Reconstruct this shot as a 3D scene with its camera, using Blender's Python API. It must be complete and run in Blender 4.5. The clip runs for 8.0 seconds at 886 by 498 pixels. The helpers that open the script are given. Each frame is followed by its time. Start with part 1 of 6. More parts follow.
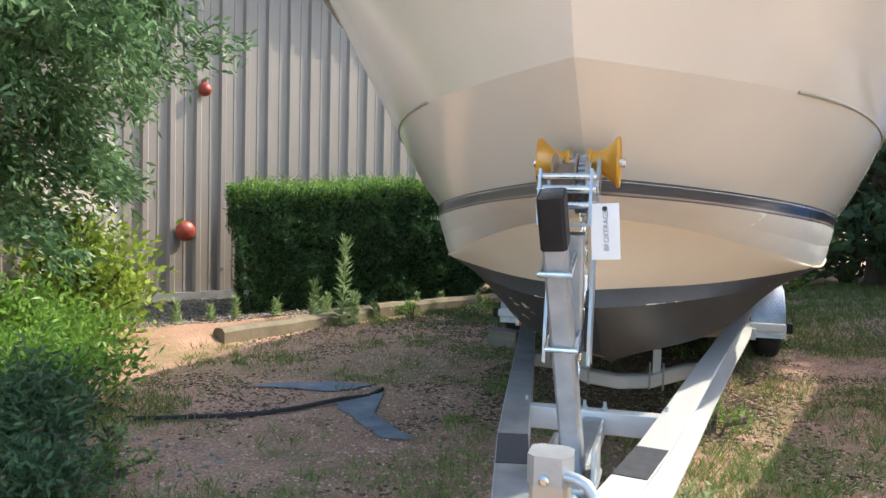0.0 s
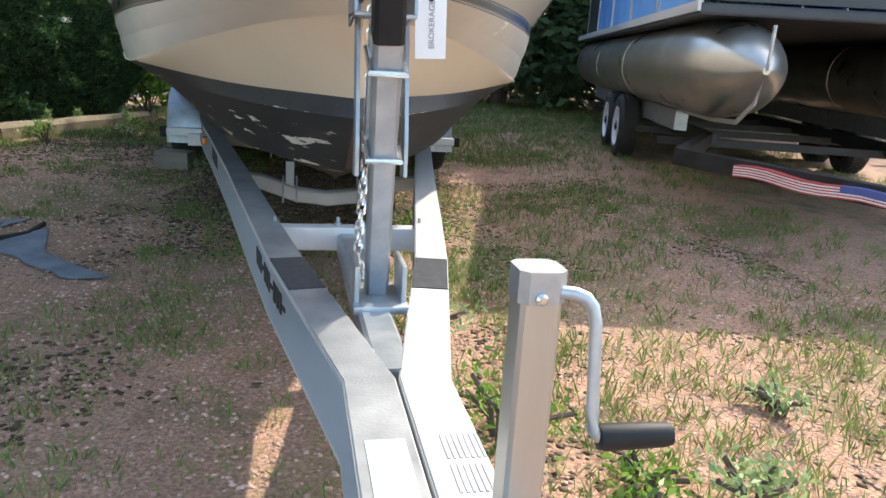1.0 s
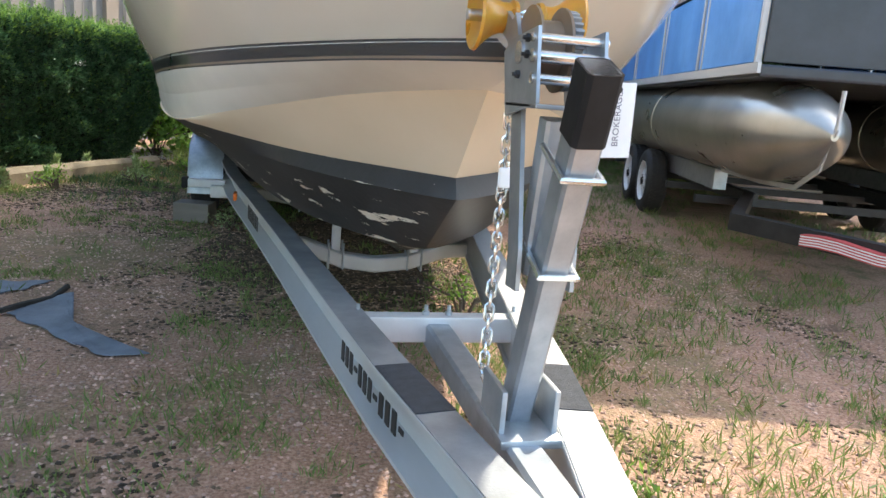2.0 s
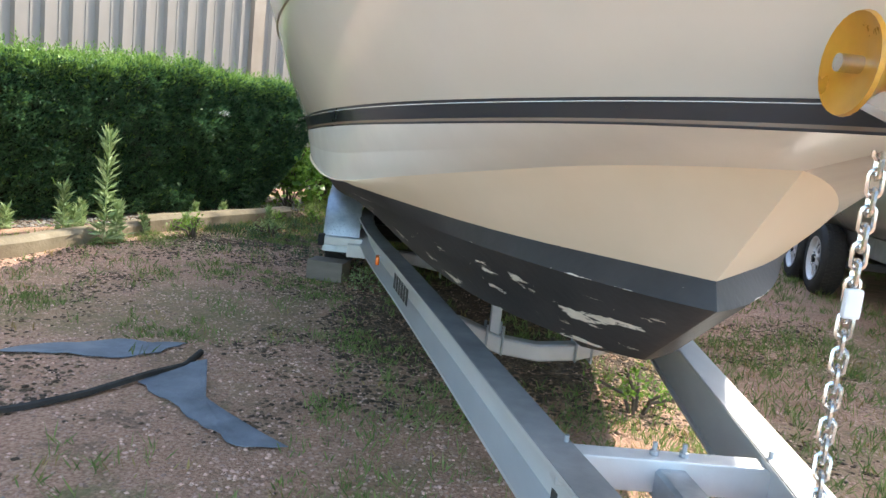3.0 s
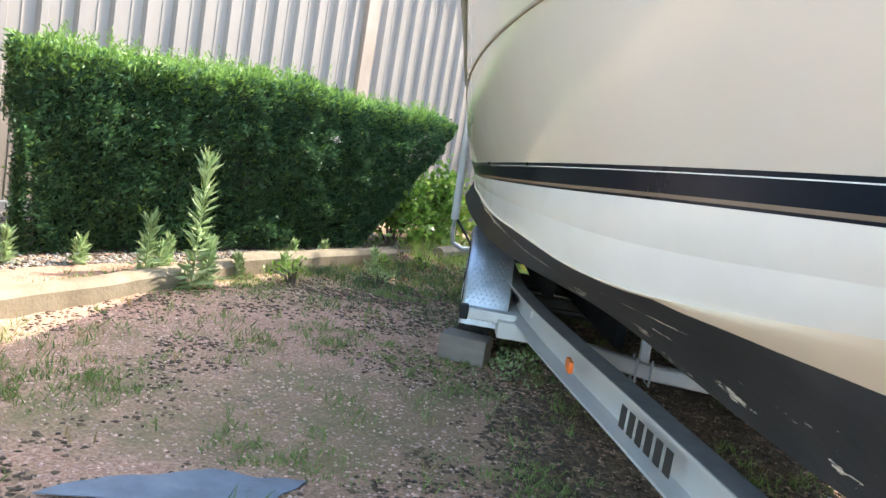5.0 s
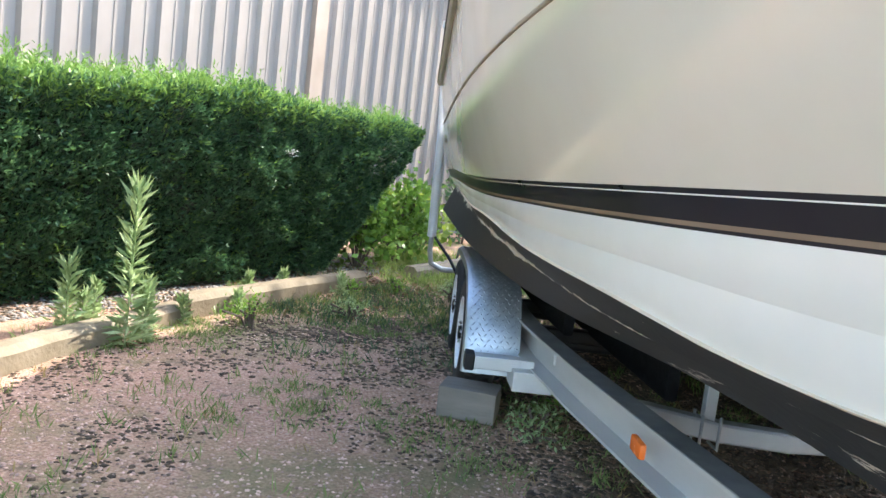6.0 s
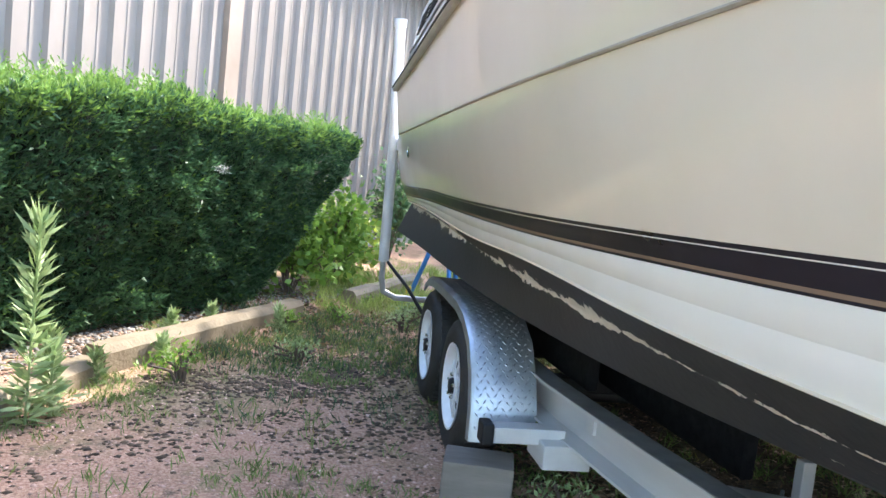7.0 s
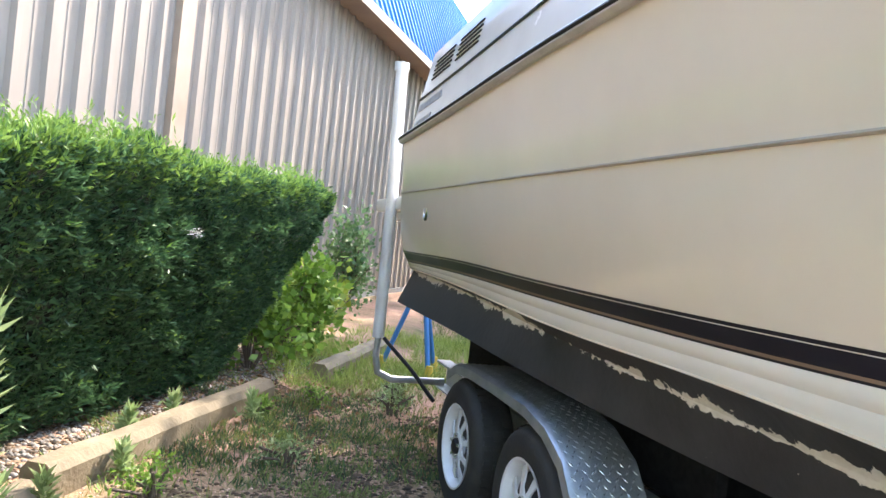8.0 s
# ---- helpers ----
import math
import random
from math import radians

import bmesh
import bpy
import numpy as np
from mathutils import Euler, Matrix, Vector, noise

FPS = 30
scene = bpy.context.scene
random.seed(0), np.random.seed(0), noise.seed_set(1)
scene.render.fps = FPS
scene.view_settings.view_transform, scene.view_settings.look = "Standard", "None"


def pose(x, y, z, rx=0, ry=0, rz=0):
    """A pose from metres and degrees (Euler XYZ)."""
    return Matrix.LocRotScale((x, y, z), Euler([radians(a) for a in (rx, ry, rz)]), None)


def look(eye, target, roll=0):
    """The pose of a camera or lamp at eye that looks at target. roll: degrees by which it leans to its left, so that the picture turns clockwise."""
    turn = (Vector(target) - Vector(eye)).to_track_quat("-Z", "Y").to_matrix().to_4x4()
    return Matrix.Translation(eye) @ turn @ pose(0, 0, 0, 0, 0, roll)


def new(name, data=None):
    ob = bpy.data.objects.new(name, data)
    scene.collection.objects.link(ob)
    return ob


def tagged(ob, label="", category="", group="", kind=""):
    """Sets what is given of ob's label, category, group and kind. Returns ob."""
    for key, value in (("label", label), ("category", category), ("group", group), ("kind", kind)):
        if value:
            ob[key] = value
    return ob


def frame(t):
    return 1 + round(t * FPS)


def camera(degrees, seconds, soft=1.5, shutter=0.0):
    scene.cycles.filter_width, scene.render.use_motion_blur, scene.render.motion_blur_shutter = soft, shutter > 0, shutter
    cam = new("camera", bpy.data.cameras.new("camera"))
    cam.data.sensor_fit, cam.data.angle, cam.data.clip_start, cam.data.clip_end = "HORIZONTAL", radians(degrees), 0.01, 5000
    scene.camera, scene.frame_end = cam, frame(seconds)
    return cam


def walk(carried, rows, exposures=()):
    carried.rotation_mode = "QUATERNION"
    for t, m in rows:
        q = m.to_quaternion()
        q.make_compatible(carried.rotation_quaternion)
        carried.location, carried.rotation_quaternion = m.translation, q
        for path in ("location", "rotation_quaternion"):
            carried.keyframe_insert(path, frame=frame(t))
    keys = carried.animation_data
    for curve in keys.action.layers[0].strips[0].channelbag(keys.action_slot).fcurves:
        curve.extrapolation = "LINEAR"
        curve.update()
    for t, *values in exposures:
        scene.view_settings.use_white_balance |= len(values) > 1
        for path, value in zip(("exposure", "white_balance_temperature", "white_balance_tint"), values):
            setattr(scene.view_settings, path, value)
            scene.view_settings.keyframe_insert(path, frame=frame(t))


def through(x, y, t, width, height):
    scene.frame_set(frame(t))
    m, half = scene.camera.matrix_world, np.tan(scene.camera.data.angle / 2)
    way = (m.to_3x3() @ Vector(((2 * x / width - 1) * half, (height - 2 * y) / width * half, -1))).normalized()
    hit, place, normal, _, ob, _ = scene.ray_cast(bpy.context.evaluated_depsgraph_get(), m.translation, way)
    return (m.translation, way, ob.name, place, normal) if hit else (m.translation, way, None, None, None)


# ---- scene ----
cam = camera(62.1, 8.0)
PATH = [
    (0, (0.213, -0.572, 1.121), (-0.361, 1.342, 1.047), 1.2),
    (0.5, (0.017, -0.454, 1.063), (-0.102, 1.514, 0.726), 1.5),
    (1, (-0.186, -0.392, 1.053), (0.217, 1.499, 0.542), 3.6),
    (1.2, (-0.232, -0.300, 1.018), (0.251, 1.569, 0.495), 4.3),
    (2.3, (-0.567, 0.061, 1.152), (-0.188, 1.995, 0.811), 4.9),
    (2.5, (-0.619, 0.176, 1.153), (-0.294, 2.125, 0.846), 5.2),
    (3, (-0.674, 0.462, 1.132), (-0.535, 2.436, 0.841), 6.2),
    (3.5, (-0.775, 0.745, 1.107), (-0.799, 2.723, 0.814), 7.5),
    (4, (-0.970, 1.072, 1.135), (-1.056, 3.052, 0.862), 8.3),
    (4.5, (-1.101, 1.437, 1.116), (-1.189, 3.419, 0.864), 8.8),
    (4.7, (-1.156, 1.550, 1.136), (-1.231, 3.534, 0.892), 9.4),
    (5.8, (-1.480, 2.312, 1.162), (-1.428, 4.297, 0.929), 7.4),
    (6, (-1.481, 2.521, 1.169), (-1.406, 4.508, 0.956), 6.8),
    (6.5, (-1.631, 2.880, 1.175), (-1.426, 4.859, 0.971), 6.4),
    (7, (-1.862, 3.220, 1.215), (-1.517, 5.182, 1.041), 6.2),
    (7.5, (-2.067, 3.646, 1.241), (-1.604, 5.588, 1.120), 6.2),
    (8, (-2.294, 3.991, 1.267), (-1.743, 5.914, 1.242), 6.3),
]
LOOKS = [(0, 1.6, 6900, 6), (1.2, 1.65, 6900, 6), (2.3, 1.95, 7000, 6), (3.5, 2.35, 6700, 5), (4.7, 2.68, 6700, 7), (6.5, 2.76, 6500, 10), (7.5, 2.86, 6450, 12), (8, 2.84, 6950, 12)]
walk(cam, [(t, look(eye, target, roll)) for t, eye, target, roll in PATH], LOOKS)

# ---- light ----
SUN = Vector((0.766, 0.643, 0.95)).normalized()
world = bpy.data.worlds.new("sky")
scene.world = world
world.use_nodes = True
wn = world.node_tree
sky = wn.nodes.new("ShaderNodeTexSky")
sky.sky_type = "NISHITA"
sky.sun_disc = False
sky.sun_elevation = radians(43.5)
sky.sun_rotation = radians(50.0)
sky.air_density, sky.dust_density, sky.ozone_density = 1.0, 1.6, 1.0
wn.nodes["Background"].inputs[1].default_value = 0.21
wn.links.new(sky.outputs[0], wn.nodes["Background"].inputs[0])
sun_data = bpy.data.lights.new("sun", "SUN")
sun_data.energy, sun_data.angle, sun_data.color = 2.2, radians(0.6), (1.0, 0.94, 0.85)
sun = new("sun", sun_data)
sun.matrix_world = look(SUN * 40, (0, 0, 0))

# ---- materials ----
def material(name, stops, scale=8.0, rough=0.6, metal=0.0, bump=0.15, bump_scale=60.0, detail=6.0, spec=0.5, coat=0.0, island=0.0, objrand=0.0, subsurface=0.0, rough_var=0.1, stretch=(1, 1, 1), trans=0.0):
    """A procedural surface: colours from a noise ramp, finer noise for gloss and relief."""
    m = bpy.data.materials.new(name)
    m.use_nodes = True
    nt = m.node_tree
    b = nt.nodes["Principled BSDF"]
    tc = nt.nodes.new("ShaderNodeTexCoord")
    mp = nt.nodes.new("ShaderNodeMapping")
    mp.inputs["Scale"].default_value = stretch
    nt.links.new(tc.outputs["Object"], mp.inputs[0])
    n1 = nt.nodes.new("ShaderNodeTexNoise")
    n1.inputs["Scale"].default_value, n1.inputs["Detail"].default_value = scale, detail
    n1.inputs["Roughness"].default_value = 0.6
    nt.links.new(mp.outputs[0], n1.inputs["Vector"])
    ramp = nt.nodes.new("ShaderNodeValToRGB")
    els = ramp.color_ramp.elements
    for i, (p, c) in enumerate(stops):
        e = els[i] if i < 2 else els.new(p)
        e.position, e.color = p, (*c, 1)
    nt.links.new(n1.outputs["Fac"], ramp.inputs[0])
    col = ramp.outputs[0]
    for amount, node, out in ((island, "ShaderNodeNewGeometry", "Random Per Island"), (objrand, "ShaderNodeObjectInfo", "Random")):
        if amount:
            src = nt.nodes.new(node)
            hsv = nt.nodes.new("ShaderNodeHueSaturation")
            mr = nt.nodes.new("ShaderNodeMapRange")
            mr.inputs[3].default_value, mr.inputs[4].default_value = 1 - amount, 1 + amount
            nt.links.new(src.outputs[out], mr.inputs[0])
            nt.links.new(mr.outputs[0], hsv.inputs["Value"])
            nt.links.new(col, hsv.inputs["Color"])
            col = hsv.outputs[0]
    nt.links.new(col, b.inputs["Base Color"])
    n2 = nt.nodes.new("ShaderNodeTexNoise")
    n2.inputs["Scale"].default_value, n2.inputs["Detail"].default_value = bump_scale, 4
    nt.links.new(mp.outputs[0], n2.inputs["Vector"])
    mr = nt.nodes.new("ShaderNodeMapRange")
    mr.inputs[3].default_value, mr.inputs[4].default_value = max(rough - rough_var, 0.02), min(rough + rough_var, 1)
    nt.links.new(n1.outputs["Fac"], mr.inputs[0])
    nt.links.new(mr.outputs[0], b.inputs["Roughness"])
    b.inputs["Metallic"].default_value = metal
    b.inputs["Specular IOR Level"].default_value = spec
    b.inputs["Coat Weight"].default_value = coat
    if subsurface:
        b.inputs["Subsurface Weight"].default_value = subsurface
        b.inputs["Subsurface Radius"].default_value = (0.02, 0.03, 0.01)
    if trans:
        b.inputs["Transmission Weight"].default_value = trans
    if bump:
        bp = nt.nodes.new("ShaderNodeBump")
        bp.inputs["Strength"].default_value, bp.inputs["Distance"].default_value = bump, 0.01
        nt.links.new(n2.outputs["Fac"], bp.inputs["Height"])
        nt.links.new(bp.outputs[0], b.inputs["Normal"])
    return m


def leaf_material(name, dark, light, gloss=0.45, through=0.35):
    """Leaves: a colour for each leaf, some light passing through."""
    m = bpy.data.materials.new(name)
    m.use_nodes = True
    nt = m.node_tree
    b = nt.nodes["Principled BSDF"]
    geo = nt.nodes.new("ShaderNodeNewGeometry")
    ramp = nt.nodes.new("ShaderNodeValToRGB")
    ramp.color_ramp.elements[0].color, ramp.color_ramp.elements[1].color = (*dark, 1), (*light, 1)
    nt.links.new(geo.outputs["Random Per Island"], ramp.inputs[0])
    nt.links.new(ramp.outputs[0], b.inputs["Base Color"])
    b.inputs["Roughness"].default_value = gloss
    b.inputs["Specular IOR Level"].default_value = 0.35
    tr = nt.nodes.new("ShaderNodeBsdfTranslucent")
    nt.links.new(ramp.outputs[0], tr.inputs[0])
    mix = nt.nodes.new("ShaderNodeMixShader")
    mix.inputs[0].default_value = through
    nt.links.new(b.outputs[0], mix.inputs[1])
    nt.links.new(tr.outputs[0], mix.inputs[2])
    nt.links.new(mix.outputs[0], nt.nodes["Material Output"].inputs[0])
    return m


GELCOAT = material("cream_gelcoat", [(0.3, (0.71, 0.655, 0.57)), (0.7, (0.785, 0.73, 0.645))], 1.2, 0.16, bump=0.01, bump_scale=3, coat=0.3, rough_var=0.06)
WHITE_GEL = material("white_gelcoat", [(0.3, (0.71, 0.68, 0.62)), (0.7, (0.80, 0.77, 0.71))], 2.0, 0.24, bump=0.01, bump_scale=3, coat=0.2)
BEIGE_GEL = material("beige_gelcoat", [(0.3, (0.62, 0.50, 0.36)), (0.7, (0.70, 0.58, 0.44))], 1.6, 0.38, bump=0.02, bump_scale=5)
BLACK_STRIPE = material("black_stripe", [(0.3, (0.004, 0.005, 0.011)), (0.7, (0.010, 0.012, 0.022))], 3, 0.3, bump=0.01, spec=0.3)
BROWN_STRIPE = material("brown_stripe", [(0.3, (0.16, 0.11, 0.075)), (0.7, (0.24, 0.17, 0.12))], 3, 0.35, bump=0.01)
RAIL_VINYL = material("rail_vinyl", [(0.3, (0.42, 0.42, 0.42)), (0.7, (0.56, 0.56, 0.55))], 9, 0.45)
SEAM = material("seam_caulk", [(0.3, (0.30, 0.27, 0.22)), (0.7, (0.42, 0.38, 0.32))], 9, 0.6)
GALV = material("galvanised_steel", [(0.25, (0.30, 0.33, 0.36)), (0.55, (0.42, 0.45, 0.48)), (0.8, (0.52, 0.55, 0.57))], 14, 0.42, 0.75, bump=0.06, bump_scale=120)
ALU = material("mill_aluminium", [(0.25, (0.48, 0.48, 0.48)), (0.75, (0.63, 0.63, 0.62))], 6, 0.5, 0.3, bump=0.05, bump_scale=160, stretch=(1, 0.15, 1))
ALU_DULL = material("weathered_aluminium", [(0.25, (0.20, 0.21, 0.22)), (0.6, (0.34, 0.35, 0.36)), (0.85, (0.46, 0.46, 0.46))], 7, 0.55, 0.5, bump=0.08, bump_scale=140)
JACK_ALU = material("jack_tube_metal", [(0.25, (0.36, 0.34, 0.30)), (0.75, (0.54, 0.52, 0.47))], 5, 0.4, 0.75, bump=0.04, bump_scale=200, stretch=(1, 1, 0.1))
CHROME = material("zinc_plated_steel", [(0.3, (0.55, 0.55, 0.54)), (0.7, (0.75, 0.75, 0.74))], 20, 0.24, 0.95, bump=0.03)
BLACK_PLASTIC = material("black_plastic", [(0.3, (0.007, 0.007, 0.008)), (0.7, (0.018, 0.018, 0.019))], 12, 0.6, bump=0.05, spec=0.3)
BLACK_CARPET = material("black_bunk_carpet", [(0.3, (0.008, 0.008, 0.009)), (0.7, (0.02, 0.02, 0.021))], 30, 0.95, bump=0.4, bump_scale=300, spec=0.1)
GRIP_TAPE = material("grip_tape", [(0.3, (0.022, 0.024, 0.03)), (0.7, (0.05, 0.055, 0.065))], 40, 0.85, bump=0.4, bump_scale=500)
RUBBER = material("tyre_rubber", [(0.3, (0.014, 0.014, 0.015)), (0.7, (0.035, 0.033, 0.03))], 10, 0.75, bump=0.2, bump_scale=90)
RIM_WHITE = material("white_rim_paint", [(0.3, (0.66, 0.66, 0.68)), (0.7, (0.82, 0.82, 0.83))], 8, 0.35, bump=0.03)
AMBER = material("amber_polyurethane", [(0.3, (0.60, 0.26, 0.02)), (0.7, (0.82, 0.44, 0.07))], 9, 0.3, bump=0.02, subsurface=0.4, trans=0.25)
ORANGE_LENS = material("orange_lens", [(0.3, (0.75, 0.12, 0.01)), (0.7, (0.9, 0.2, 0.03))], 12, 0.25, bump=0.02)
PAPER = material("paper_tag", [(0.3, (0.74, 0.74, 0.74)), (0.7, (0.84, 0.84, 0.84))], 9, 0.7, bump=0.03)
INK = material("black_ink", [(0.3, (0.015, 0.015, 0.015)), (0.7, (0.04, 0.04, 0.04))], 9, 0.6, bump=0.0)
INK_PEN = material("grey_pen_ink", [(0.3, (0.16, 0.16, 0.19)), (0.7, (0.26, 0.26, 0.30))], 19, 0.7, bump=0.0)
PALE_INK = material("faded_grey_print", [(0.3, (0.30, 0.31, 0.32)), (0.7, (0.42, 0.42, 0.43))], 19, 0.7, bump=0.0)
PVC = material("grey_white_pvc", [(0.3, (0.55, 0.56, 0.57)), (0.7, (0.68, 0.69, 0.70))], 6, 0.45, bump=0.03)
WOOD_GREY = material("weathered_timber", [(0.2, (0.115, 0.085, 0.052)), (0.5, (0.205, 0.165, 0.108)), (0.8, (0.29, 0.245, 0.175))], 5, 0.85, bump=0.5, bump_scale=45, stretch=(1, 1, 1))
BLOCK_WOOD = material("old_wood_block", [(0.2, (0.13, 0.11, 0.09)), (0.8, (0.30, 0.26, 0.22))], 9, 0.85, bump=0.5, bump_scale=60, stretch=(0.2, 1, 1))
SIDING = material("beige_steel_siding", [(0.3, (0.250, 0.213, 0.186)), (0.7, (0.298, 0.254, 0.222))], 1.1, 0.5, bump=0.03, bump_scale=4, objrand=0.02)
DOOR_PAINT = material("beige_door_paint", [(0.3, (0.58, 0.50, 0.42)), (0.7, (0.64, 0.56, 0.48))], 2, 0.45, bump=0.03)
TRIM = material("tan_metal_trim", [(0.3, (0.30, 0.23, 0.18)), (0.7, (0.38, 0.30, 0.24))], 2, 0.5, bump=0.03)
BASE_CONC = material("painted_concrete_base", [(0.3, (0.19, 0.20, 0.21)), (0.7, (0.30, 0.30, 0.30))], 6, 0.8, bump=0.2)
BLUE_METAL = material("blue_roof_metal", [(0.3, (0.015, 0.13, 0.36)), (0.7, (0.03, 0.19, 0.46))], 2, 0.75, bump=0.02, spec=0.15)
RED_PAINT = material("red_alarm_paint", [(0.3, (0.27, 0.045, 0.028)), (0.7, (0.38, 0.07, 0.045))], 12, 0.45, bump=0.05)
FABRIC = material("weed_barrier_fabric", [(0.3, (0.10, 0.12, 0.15)), (0.7, (0.20, 0.23, 0.27))], 6, 0.7, bump=0.5, bump_scale=25)
DARK_MESH = material("black_edging", [(0.3, (0.012, 0.012, 0.012)), (0.7, (0.04, 0.038, 0.035))], 12, 0.8, bump=0.3)
STONE = material("grey_gravel", [(0.2, (0.10, 0.095, 0.09)), (0.5, (0.22, 0.20, 0.18)), (0.8, (0.36, 0.33, 0.30))], 9, 0.85, bump=0.3, island=0.35)
PEBBLE = material("pink_granite_chips", [(0.2, (0.30, 0.185, 0.14)), (0.5, (0.49, 0.315, 0.24)), (0.8, (0.64, 0.47, 0.385))], 7, 0.85, bump=0.3, island=0.5)
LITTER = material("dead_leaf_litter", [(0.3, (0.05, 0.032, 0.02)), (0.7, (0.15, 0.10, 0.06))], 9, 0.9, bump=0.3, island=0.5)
BARK = material("tree_bark", [(0.3, (0.06, 0.045, 0.035)), (0.7, (0.16, 0.12, 0.09))], 9, 0.9, bump=0.8, bump_scale=30, stretch=(1, 1, 0.25))
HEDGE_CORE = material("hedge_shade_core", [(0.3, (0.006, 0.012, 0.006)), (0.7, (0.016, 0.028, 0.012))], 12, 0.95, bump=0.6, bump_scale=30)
YEW = leaf_material("yew_needles", (0.022, 0.062, 0.032), (0.10, 0.205, 0.085))
YEW_LIT = leaf_material("yew_lit_tips", (0.10, 0.20, 0.04), (0.24, 0.38, 0.09))
GRASS = leaf_material("grass_blades", (0.10, 0.16, 0.04), (0.26, 0.32, 0.10), 0.6)
WEED = leaf_material("weed_leaves", (0.18, 0.27, 0.10), (0.40, 0.50, 0.25), 0.5)
BROADLEAF = leaf_material("broad_leaves", (0.08, 0.17, 0.025), (0.24, 0.40, 0.07), 0.4, 0.45)
TREE_LEAF = leaf_material("feathery_tree_leaves", (0.055, 0.12, 0.05), (0.17, 0.28, 0.12), 0.45)
FAR_LEAF = leaf_material("woodland_leaves", (0.075, 0.12, 0.065), (0.18, 0.27, 0.12), 0.5, 0.5)
YELLOW_LEAF = leaf_material("sunny_bush_leaves", (0.16, 0.24, 0.03), (0.34, 0.42, 0.08), 0.5, 0.45)
# weed leaf colour darkened to carry the shade these plants sit in
SHADE_LEAF = leaf_material("shaded_weed_leaves", (0.035, 0.075, 0.035), (0.10, 0.17, 0.075), 0.5)
BLUE_PAINT = material("blue_painted_steel", [(0.3, (0.03, 0.17, 0.42)), (0.7, (0.05, 0.22, 0.5))], 8, 0.45, bump=0.05)
YELLOW_PAINT = material("yellow_painted_steel", [(0.3, (0.65, 0.42, 0.05)), (0.7, (0.75, 0.5, 0.09))], 8, 0.5, bump=0.05)
CANVAS = material("brown_red_canvas", [(0.3, (0.16, 0.09, 0.075)), (0.7, (0.24, 0.14, 0.12))], 9, 0.85, bump=0.4, bump_scale=300)
BLUE_CANVAS = material("blue_boat_cover", [(0.3, (0.07, 0.24, 0.58)), (0.7, (0.16, 0.40, 0.76))], 3, 0.45, bump=0.3, bump_scale=6)
NAVY_PANEL = material("dark_fence_panel", [(0.3, (0.018, 0.02, 0.026)), (0.7, (0.04, 0.045, 0.055))], 4, 0.35, bump=0.03)
TUBE_ALU = material("pontoon_aluminium", [(0.3, (0.38, 0.37, 0.33)), (0.7, (0.55, 0.53, 0.48))], 3, 0.3, 0.85, bump=0.05, bump_scale=10)
DARK_STEEL = material("black_painted_steel", [(0.3, (0.012, 0.012, 0.013)), (0.7, (0.035, 0.035, 0.036))], 9, 0.5, bump=0.06)
FLAG_RED = material("red_cloth", [(0.3, (0.42, 0.05, 0.05)), (0.7, (0.52, 0.08, 0.08))], 9, 0.7)
FLAG_WHITE = material("white_cloth", [(0.3, (0.66, 0.66, 0.66)), (0.7, (0.78, 0.78, 0.78))], 9, 0.7)
FLAG_BLUE = material("blue_cloth", [(0.3, (0.06, 0.08, 0.26)), (0.7, (0.10, 0.12, 0.34))], 9, 0.7)


